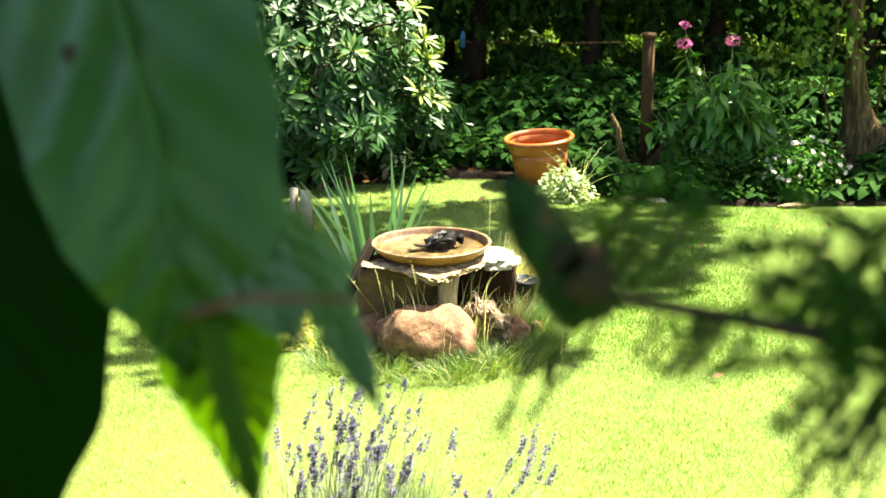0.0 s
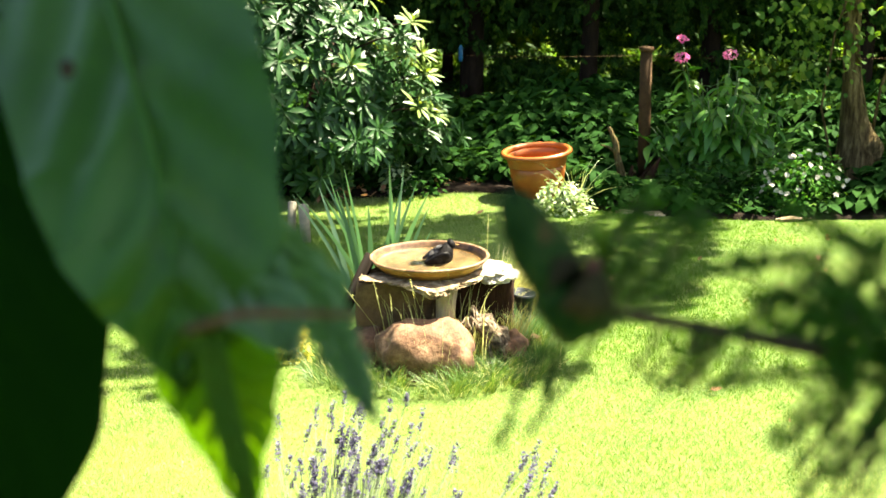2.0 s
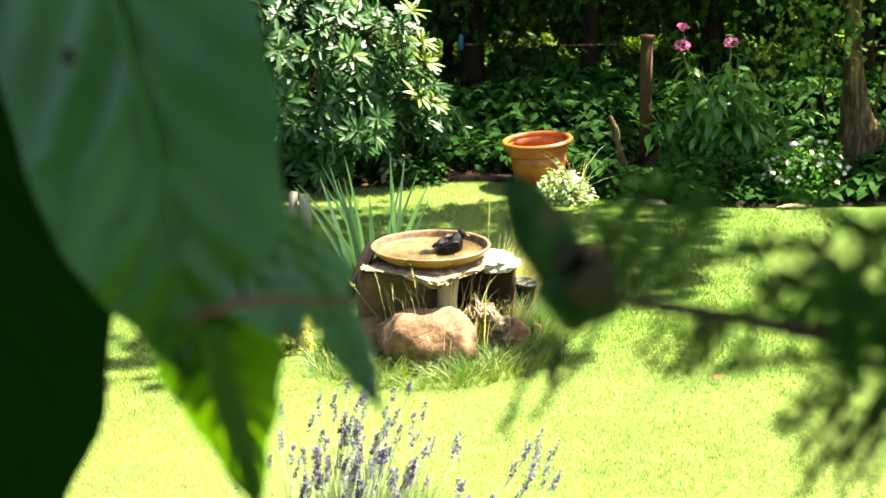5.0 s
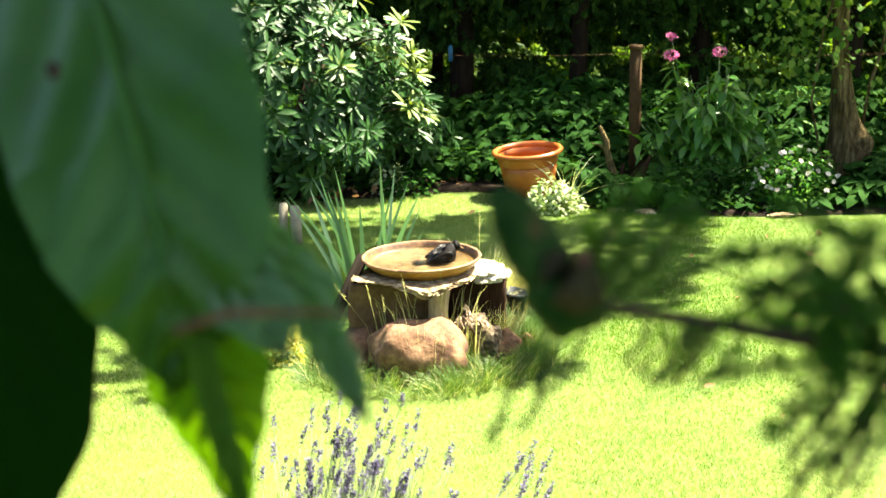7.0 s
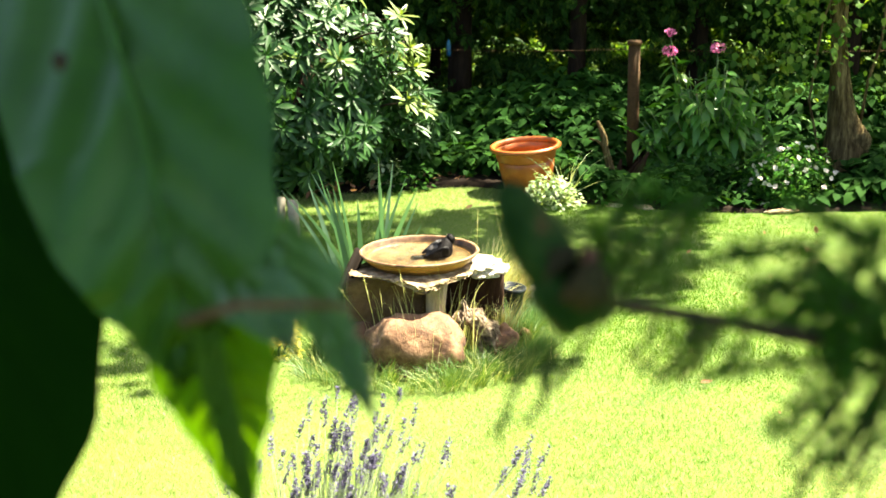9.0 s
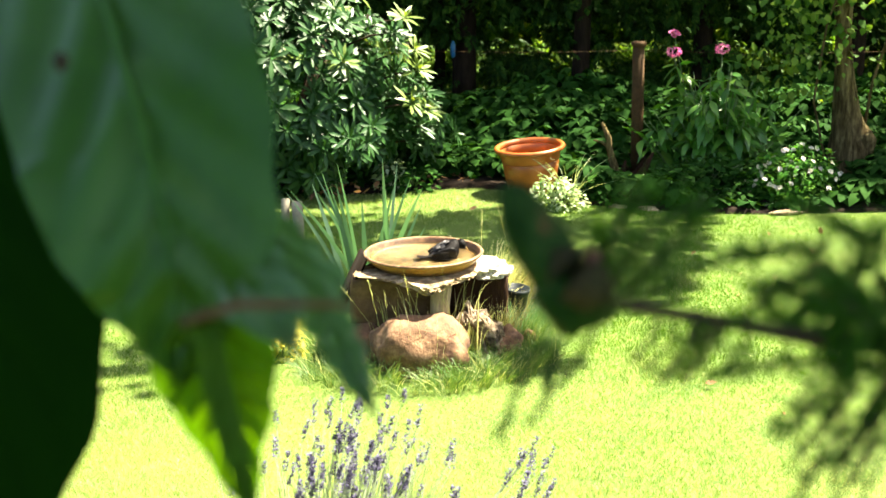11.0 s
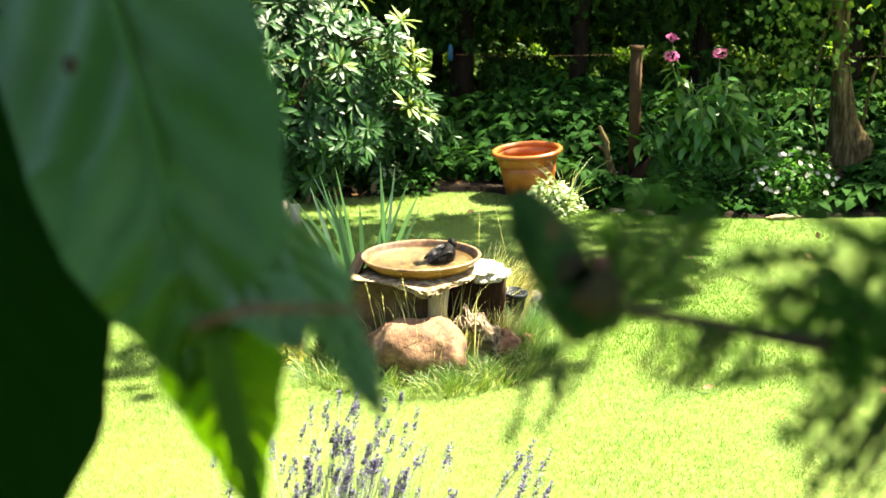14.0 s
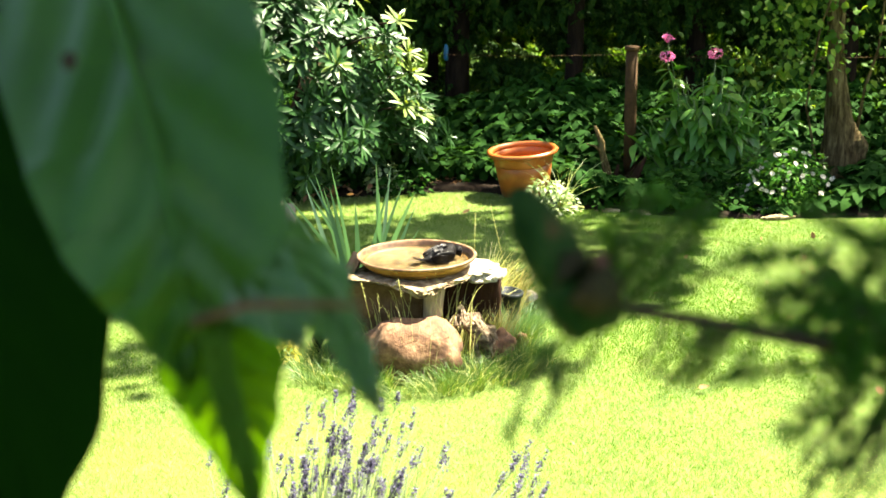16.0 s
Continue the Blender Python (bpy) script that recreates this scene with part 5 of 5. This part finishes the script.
def frond(points, n, length, seed, parent, spread=1.0):
    """A feathery spray: a thin stem with many fine needles."""
    r = np.random.default_rng(seed)
    pts = [near(*p) for p in points]
    part("stem", tube(pts, [0.0009] * len(pts), 5), BROWN_STEM, parent)
    q = r.uniform(0, len(pts) - 1.001, n)
    j = q.astype(int)
    P = np.array([tuple(p) for p in pts])
    base = P[j] + (P[j + 1] - P[j]) * (q - j)[:, None]
    along = P[j + 1] - P[j]
    along /= np.linalg.norm(along, axis=1)[:, None]
    aim = along * 0.6 + r.normal(0, 0.75 * spread, (n, 3))
    aim /= np.linalg.norm(aim, axis=1)[:, None]
    side = np.cross(aim, r.normal(0, 1, (n, 3)))
    side /= np.linalg.norm(side, axis=1)[:, None]
    L = (length * r.uniform(0.5, 1.2, n))[:, None]
    w = 0.0007
    v = np.stack([base - side * w, base + side * w, base + aim * L * 0.6 + side * w, base + aim * L * 0.6 - side * w, base + aim * L + side * w * 0.2, base + aim * L - side * w * 0.2], 1).reshape(-1, 3)
    one = np.array([(0, 1, 2, 3), (3, 2, 4, 5)])
    f = (one[None] + (np.arange(n) * 6)[:, None, None]).reshape(-1, 4)
    put("needle_spray", mesh_np("needle_spray", v, f, TWIG_LEAF), parent)["kind"] = "stuff"


def make_near_twig():
    t = thing("near_twig", "thin budded twig with feathery dark green sprays", "twig")
    D = 0.6
    part("stem", tube([(0.52, 0.55, -0.02), (0.50, 0.58, 0.9), (0.36, 0.58, 1.42)] + [near(*p, D) for p in ((1720, 640), (1560, 607), (1430, 590), (1300, 563), (1180, 543), (1080, 525), (1000, 505))], (0.012, 0.009, 0.007, 0.0050, 0.0046, 0.0040, 0.0034, 0.0031, 0.0030, 0.0030), 8), BROWN_STEM, t)
    def lump(rows, seed, depth=D, mat=BUD, label=""):
        pts = [near(u, v, depth) for u, v, w in rows]
        part("bud", tube(pts, [w * 0.000264 for u, v, w in rows], 16, True, 0.12, seed), mat, t, label)
    lump([(900, 316, 12), (910, 332, 30), (930, 368, 42), (954, 410, 49), (978, 452, 54), (1003, 495, 42)], 1)
    lump([(948, 440, 26), (982, 478, 52), (1014, 508, 62), (1052, 528, 50), (1090, 538, 22)], 2)
    lump([(985, 432, 8), (1005, 455, 40), (1030, 485, 50), (1060, 510, 40), (1085, 520, 12)], 7, 0.585, BUD_SCALE, "paler brownish bud scales")
    lump([(1040, 425, 6), (1050, 440, 16), (1052, 470, 18), (1045, 500, 10)], 4, 0.59, RED_STEM, "reddish bud tip")
    lump([(1052, 372, 3), (1066, 392, 20), (1076, 414, 22), (1070, 445, 6)], 8, 0.605, NEAR_LEAF_LIT, "small sunlit green leaflet")
    lump([(992, 470, 28), (1006, 510, 50), (1014, 552, 44), (1008, 586, 14)], 3)
    lump([(980, 632, 5), (974, 648, 12), (970, 664, 11), (966, 684, 3)], 6)
    frond([(1010, 560, D), (990, 610, D), (975, 660, D), (968, 690, D)], 26, 0.007, 81, t, 0.6)
    frond([(1000, 560, D), (950, 620, D), (905, 700, D), (890, 750, D)], 46, 0.012, 82, t, 0.5)
    frond([(1080, 530, D), (1040, 600, D), (985, 680, D), (930, 745, D)], 36, 0.012, 83, t, 0.5)
    frond([(1080, 520, D), (1110, 450, D), (1170, 390, D), (1250, 345, D)], 80, 0.018, 84, t, 1.1)
    frond([(1100, 525, D), (1150, 470, D), (1200, 420, D), (1230, 380, D)], 75, 0.018, 85, t, 1.1)
    frond([(1060, 500, D), (1080, 430, D), (1110, 370, D), (1150, 335, D)], 85, 0.018, 86, t, 1.0)
    frond([(1120, 530, D), (1180, 500, D), (1250, 470, D), (1330, 430, D)], 26, 0.017, 89, t, 1.0)
    frond([(1350, 570, D), (1400, 520, D), (1440, 470, D), (1470, 420, D)], 45, 0.017, 90, t, 1.0)
    frond([(1430, 585, D), (1480, 530, D), (1530, 470, D), (1570, 400, D)], 150, 0.018, 91, t, 1.1)
    frond([(1300, 560, D), (1240, 610, D), (1210, 660, D)], 30, 0.012, 87, t, 0.6)
    frond([(1200, 548, D), (1190, 600, D), (1140, 650, D)], 24, 0.011, 88, t, 0.6)
    r = np.random.default_rng(29)
    for i in range(26):
        u0 = r.uniform(1450, 1650)
        a, q = r.uniform(0, 6.28), r.uniform(90, 170)
        d = D + r.uniform(-0.05, 0.08)
        v0 = r.uniform(400, 660)
        frond([(u0, v0, d), (u0 + 0.5 * q * math.cos(a) - 20, v0 + 0.5 * q * math.sin(a), d), (u0 + q * math.cos(a) - 50, v0 + q * math.sin(a) + 20, d)], 130, 0.0105, 100 + i, t, 0.9)
    for i in range(20):
        u0, v0 = r.uniform(1420, 1620), r.uniform(610, 780)
        frond([(u0 + 30, v0, D), (u0 - 15, v0 + 60, D), (u0 - 60, v0 + r.uniform(90, 150), D)], 15, 0.013, 130 + i, t, 1.0)
    for i in range(9):
        u0 = r.uniform(1120, 1420)
        v0 = 528 + (u0 - 1080) * 0.17
        frond([(u0, v0, D), (u0 - 20, v0 + 45, D), (u0 - r.uniform(45, 90), v0 + r.uniform(80, 140), D)], 14, 0.014, 160 + i, t, 0.9)
    return t


near_shrub = make_near_shrub()
near_twig = make_near_twig()


# ---- the blackbird ----
def make_bird():
    """Faces +x, standing at the origin."""
    b = thing("blackbird", "dark brown-black wet bird bathing in the shallow dish", "bird")
    b.scale = (0.80, 1.07, 1.06)
    def blob(rows, name, mat, parent, n=18, label=""):
        """Rings along x: (x, z, half width, half height)."""
        bm = bmesh.new()
        rings = []
        for x, z, w, h in rows:
            rings.append([bm.verts.new((x, w * math.cos(2 * math.pi * k / n) * (1 + 0.07 * noise.noise((x * 60, k * 1.7, 1))), z + h * math.sin(2 * math.pi * k / n) * (1 + 0.07 * noise.noise((x * 60, k * 1.7, 5))))) for k in range(n)])
        for u, w in zip(rings, rings[1:]):
            for k in range(n):
                bm.faces.new((u[k], u[(k + 1) % n], w[(k + 1) % n], w[k]))
        bm.faces.new(rings[0][::-1]), bm.faces.new(rings[-1])
        bmesh.ops.recalc_face_normals(bm, faces=bm.faces)
        return part(name, bm, mat, parent, label)
    body = blob([(-0.070, 0.034, 0.006, 0.006), (-0.058, 0.034, 0.022, 0.018), (-0.035, 0.036, 0.038, 0.032), (-0.008, 0.040, 0.046, 0.040), (0.018, 0.046, 0.045, 0.041), (0.040, 0.055, 0.037, 0.036), (0.055, 0.062, 0.028, 0.028), (0.064, 0.067, 0.014, 0.014)], "body", FEATHER, b)
    wings = []
    for s in (1, -1):
        w = blob([(-0.085, 0.0, 0.002, 0.003), (-0.06, 0.004, 0.004, 0.010), (-0.03, 0.006, 0.007, 0.019), (0.0, 0.008, 0.008, 0.024), (0.025, 0.010, 0.007, 0.020), (0.036, 0.012, 0.003, 0.008)], "wing", WING, b)
        wings.append((w, s))
        for k in range(4):
            f = blob([(-0.075 + 0.006 * k, 0, 0.001, 0.002), (-0.04, 0, 0.0018, 0.0045), (0.0, 0, 0.0015, 0.003)], "flight_feather", WING, w)
            if k == 3:
                # a pale streak stands in for the glint on the wet wing
                e = blob([(-0.036, 0, 0.0012, 0.002), (-0.022, 0, 0.0024, 0.0038), (-0.006, 0.001, 0.0022, 0.0034), (0.006, 0.002, 0.001, 0.0015)], "feather_glint", WET_GLINT, w, 12, "pale grey streak painting the highlight on wet feathers")
                e.matrix_basis = pose(0.006, 0.010 * s, -0.014, 0, -14, 0)
            f.matrix_basis = pose(-0.004, 0.008 * s, -0.012 + 0.009 * k, 0, 4 - 3 * k, 0)
    r = np.random.default_rng(83)
    n = 420
    u, v = r.uniform(0, 6.28, n), r.uniform(-0.7, 1.0, n)
    d = np.stack([np.sqrt(1 - v * v) * np.cos(u), np.sqrt(1 - v * v) * np.sin(u), v], -1)
    p = d * np.array([0.064, 0.043, 0.037]) + np.stack([np.zeros(n) - 0.004, np.zeros(n), 0.043 + 0.16 * d[:, 0] * 0.064 * 1.6], -1)
    put("ruffled_plumage", mesh_np("ruffled_plumage", *scatter(leaf(0.025, 0.015, 0.45, 0.3, 3, 0.6), turns(1.57 + 0.5 * d[:, 1] + r.normal(0, 0.35, n), r.normal(0.15, 0.25, n), np.where(d[:, 1] > 0, 0.9, -0.9) * np.abs(d[:, 1]) + r.normal(0, 0.3, n)), p, r.uniform(0.7, 1.4, n)), RUFFLE), b)["kind"] = "stuff"
    bm = bmesh.new()
    for k in range(5):
        a = (k - 2) * 0.12
        c = bmesh.ops.create_cube(bm, size=1)["verts"]
        bmesh.ops.transform(bm, matrix=Matrix.Rotation(a, 4, "Z") @ Matrix.Translation((-0.042, 0, 0.001 * k)) @ Matrix.Diagonal((0.098, 0.016, 0.0025, 1)), verts=c)
    tail = part("tail", bm, FEATHER, b, "dark fanned tail feathers", False)
    head = blob([(-0.020, -0.002, 0.010, 0.010), (-0.013, 0.004, 0.019, 0.018), (0.0, 0.010, 0.0225, 0.0205), (0.012, 0.010, 0.019, 0.017), (0.021, 0.007, 0.011, 0.010), (0.025, 0.006, 0.005, 0.005)], "head", FEATHER, b)
    bk = blob([(0.021, 0.006, 0.0055, 0.0045), (0.032, 0.004, 0.0035, 0.003), (0.045, 0.001, 0.0008, 0.0008)], "beak", BEAK, head, 10, "dull yellow beak")
    for s in (1, -1):
        bm = bmesh.new()
        bmesh.ops.create_icosphere(bm, subdivisions=2, radius=0.0036)
        part("eye", moved(bm, Matrix.Translation((0.012, 0.0165 * s, 0.013))), EYE, head)
    for s in (1, -1):
        part("leg", tube([(0.0, 0.016 * s, 0.02), (0.008, 0.018 * s, 0.0), (0.0, 0.018 * s, -0.022), (0.018, 0.018 * s, -0.024)], (0.004, 0.003, 0.002, 0.0015), 6), DARK_BARK, b)
    head.scale = (1.02, 1.02, 1.02)
    return b, head, tail, wings


bird, bird_head, bird_tail, bird_wings = make_bird()


def make_droplets():
    """Drops that the bird throws up out of the water: each with its time, side, depth and height of throw."""
    r = np.random.default_rng(97)
    bm = bmesh.new()
    bmesh.ops.create_icosphere(bm, subdivisions=2, radius=0.0026)
    me = bpy.data.meshes.new("water_drop")
    bm.to_mesh(me)
    bm.free()
    me.materials.append(water_mat)
    me.polygons.foreach_set("use_smooth", np.full(len(me.polygons), True))
    made = []
    for t0 in (2.3, 2.35, 2.45, 2.5, 2.6, 2.65, 2.75, 2.8, 2.95, 3.05, 11.9, 11.95, 12.0, 12.05):
        ob = put("water_drop", me)
        tagged(ob, "small clear drop of splashed water", "water drop", "splashed drops")
        made.append((ob, t0, r.normal(0.03, 0.06), r.normal(-0.02, 0.05), r.uniform(0.06, 0.16), r.normal(0, 0.06)))
    return made


drops = make_droplets()
LEAF_DRIFT = [(0, -0.0000, 0.0000), (0.5, -0.0004, 0.0002), (1, -0.0000, -0.0001), (1.5, 0.0001, -0.0002), (2, -0.0003, -0.0001), (2.5, 0.0003, -0.0001), (3, -0.0003, -0.0004), (3.5, -0.0002, -0.0002), (4, -0.0008, 0.0002), (6.5, -0.0005, -0.0002), (7, -0.0008, -0.0005), (7.5, -0.0007, 0.0000), (8, -0.0008, 0.0003), (8.5, -0.0010, 0.0006), (9, -0.0005, 0.0003), (11.5, -0.0013, 0.0007), (12, -0.0014, 0.0008), (12.5, -0.0012, 0.0009), (13, -0.0011, 0.0012), (13.5, -0.0011, 0.0013), (14, -0.0009, 0.0008), (14.5, -0.0010, 0.0010), (15, -0.0011, 0.0010), (15.5, -0.0016, 0.0011), (16, -0.0007, 0.0013)]
TWIG_DRIFT = [(0, 0.0000, 0.0000), (0.5, 0.0001, -0.0001), (1, -0.0000, 0.0000), (1.5, 0.0000, 0.0001), (2, 0.0000, 0.0000), (2.5, -0.0001, 0.0001), (3, 0.0000, 0.0001), (3.5, -0.0001, 0.0000), (4, 0.0003, -0.0001), (6.5, 0.0001, 0.0002), (7, 0.0002, 0.0003), (7.5, 0.0001, 0.0001), (8, 0.0002, -0.0000), (8.5, 0.0004, -0.0003), (9, 0.0002, -0.0001), (11.5, 0.0005, -0.0003), (12, 0.0005, -0.0003), (12.5, 0.0006, -0.0004), (13, 0.0005, -0.0005), (13.5, 0.0005, -0.0006), (14, 0.0004, -0.0004), (14.5, 0.0005, -0.0004), (15, 0.0005, -0.0005), (15.5, 0.0007, -0.0005), (16, 0.0004, -0.0006)]
LAVENDER_DRIFT = [(0, 0.0000, 0.0000), (0.5, 0.0048, -0.0014), (1, 0.0076, -0.0020), (1.5, 0.0058, -0.0015), (2, 0.0079, -0.0007), (2.5, 0.0093, -0.0012), (3, 0.0077, -0.0011), (3.5, 0.0071, -0.0017), (4, 0.0078, -0.0039), (6.5, 0.0099, -0.0020), (7, 0.0122, -0.0032), (7.5, 0.0121, -0.0019), (8, 0.0114, -0.0036), (8.5, 0.0115, -0.0027), (9, 0.0114, -0.0028), (11.5, 0.0128, -0.0023), (12, 0.0120, -0.0024), (12.5, 0.0119, -0.0018), (13, 0.0124, -0.0016), (13.5, 0.0120, -0.0014), (14, 0.0104, -0.0018), (14.5, 0.0120, -0.0015), (15, 0.0120, -0.0011), (15.5, 0.0114, -0.0011), (16, 0.0122, 0.0000)]

# bird: seconds, x and y in the dish, lift, heading, body pitch (nose up +), head turn, head nod, tail lift
BIRD = [
    (0.0, 0.020, -0.010, 0.000, 34, 4, -10, -48, 0), (0.3, 0.028, -0.010, 0.000, 22, 18, 0, 0, 0), (0.6, 0.028, -0.010, 0.0, 24, 22, 8, 5, 0),
    (1.2, 0.030, -0.010, 0.0, 24, 22, 10, 5, 0), (2.0, 0.030, -0.010, 0.0, 24, 20, 5, 5, 0), (2.2, 0.036, -0.014, -0.004, 15, -4, -20, -40, 5),
    (2.4, 0.056, -0.020, -0.006, -40, -16, -20, -40, 45), (2.6, 0.060, -0.024, -0.006, -66, -20, -20, -40, 58), (2.8, 0.056, -0.024, -0.006, -58, -18, -20, -38, 60),
    (3.0, 0.040, -0.016, -0.006, -15, -10, -10, -15, 35), (3.2, 0.046, -0.014, -0.002, 40, 14, 0, 15, 5), (3.4, 0.048, -0.012, 0.0, 35, 22, 10, 10, 0),
    (3.6, 0.048, -0.012, 0.0, 55, 22, 0, 8, 0), (3.8, 0.050, -0.012, 0.0, 45, 22, 10, 5, 0), (4.2, 0.052, -0.010, 0.0, 15, 14, -10, -5, 0),
    (5.2, 0.056, -0.008, 0.0, 30, 18, 0, 0, 0), (6.3, 0.060, -0.008, 0.0, 38, 24, 0, 12, 0), (6.9, 0.062, -0.008, 0.0, 30, 20, 0, 5, 0), (7.2, 0.064, -0.008, 0.0, 30, 5, -15, -42, 0),
    (7.8, 0.062, -0.008, 0.0, 30, 5, -15, -42, 0), (8.1, 0.060, -0.008, 0.0, 45, 16, 0, 0, 0), (9.2, 0.062, -0.008, 0.0, 24, 20, 0, 5, 0),
    (10.2, 0.062, -0.008, 0.0, 24, 18, 0, 0, 0), (11.3, 0.062, -0.010, 0.0, 30, 8, -10, -32, 0), (11.7, 0.062, -0.010, 0.0, 34, 8, -10, -28, 0), (11.9, 0.064, -0.010, 0.0, 20, 12, -10, -12, 0),
    (12.1, 0.066, -0.010, 0.0, 30, 18, 0, 5, 0), (12.3, 0.066, -0.010, 0.0, 38, 22, 0, 12, 0), (12.6, 0.064, -0.010, 0.0, 22, 16, 0, 2, 0), (13.2, 0.064, -0.010, 0.0, 24, 18, 0, 4, 0),
    (13.8, 0.064, -0.010, 0.0, 24, 18, 0, 4, 0), (14.0, 0.064, -0.010, 0.0, 40, 20, 10, 8, 0), (14.4, 0.066, -0.010, 0.0, 50, 24, 5, 15, 0), (15.0, 0.066, -0.010, 0.0, 45, 20, 10, 8, 0),
    (15.4, 0.066, -0.010, 0.0, 40, 20, 8, 8, 0), (15.7, 0.068, -0.010, 0.0, 45, 14, 0, -5, 0), (16.0, 0.066, -0.012, -0.002, 52, 2, -10, -45, 0)]


WING_BEAT = [(0.0, 0.0), (0.3, 0.0), (2.2, 0.0), (2.3, 0.5), (2.4, 0.2), (2.5, 0.5), (2.6, 0.15), (2.7, 0.6), (2.8, 0.3), (2.9, 0.7), (3.0, 0.3), (3.2, 0.0), (7.8, 0.0), (8.0, 0.5), (8.15, 0.0), (11.6, 0.0), (11.8, 0.5), (11.9, 0.2), (12.0, 0.7), (12.1, 0.2), (12.3, 0.0), (15.7, 0.0), (15.9, 0.1), (16.0, 0.0)]


def head_at(down, turn):
    """The head on its short neck: it swings forward and down as it nods."""
    a = radians(down)
    return pose(0.043 + 0.013 * math.cos(a) + 0.034 * math.sin(a), 0, 0.038 + 0.034 * math.cos(a) - 0.012 * math.sin(a), 0, down, turn)


def motions():
    z0 = 0.341 + 0.003
    walk(bird, [(t, pose(BATH.x + x + (0.034 if t > 5 else 0.028), BATH.y + y, z0 + dz, 0, -pitch * 0.85, yaw * (0.5 if yaw > 0 and not (3.1 < t < 4.1 or 14.2 < t < 15.2) else 1.0))) for t, x, y, dz, yaw, pitch, turn, nod, lift in BIRD])
    walk(bird_head, [(t, head_at(pitch * 0.7 - nod, turn + 12)) for t, x, y, dz, yaw, pitch, turn, nod, lift in BIRD])
    walk(bird_tail, [(t, pose(-0.056, 0, 0.036, 0, lift + 9, 0)) for t, x, y, dz, yaw, pitch, turn, nod, lift in BIRD])
    # the wings beat the water while it bathes
    for wing, s in bird_wings:
        walk(wing, [(t, pose(-0.008 * k, (0.040 + 0.012 * k) * s, 0.046 + 0.012 * k, -16 * s, 6 + 24 * k, (5 - 55 * k) * s)) for t, k in WING_BEAT])
    walk(near_shrub, [(t, pose(x, 0, z)) for t, x, z in LEAF_DRIFT])
    walk(near_twig, [(t, pose(x, 0, z)) for t, x, z in TWIG_DRIFT])
    for ob, t0, x, y, up, away in drops:
        low = 0.341 + 0.020
        start, end = (BATH.x + 0.05, BATH.y - 0.01), (BATH.x + 0.05 + 1.2 * x, BATH.y - 0.01 + y)
        mid = ((start[0] + end[0]) / 2, (start[1] + end[1]) / 2)
        walk(ob, [(0, pose(*start, low)), (t0, pose(*start, low)), (t0 + 0.14, pose(*mid, low + up)), (t0 + 0.30, pose(*end, low)), (16, pose(*end, low))])
    # the stems sway about their foot
    walk(lavender, [(t, pose(-0.18 , 2.86, 0, 0, math.degrees(x / 0.45), 0)) for t, x, z in LAVENDER_DRIFT])


motions()
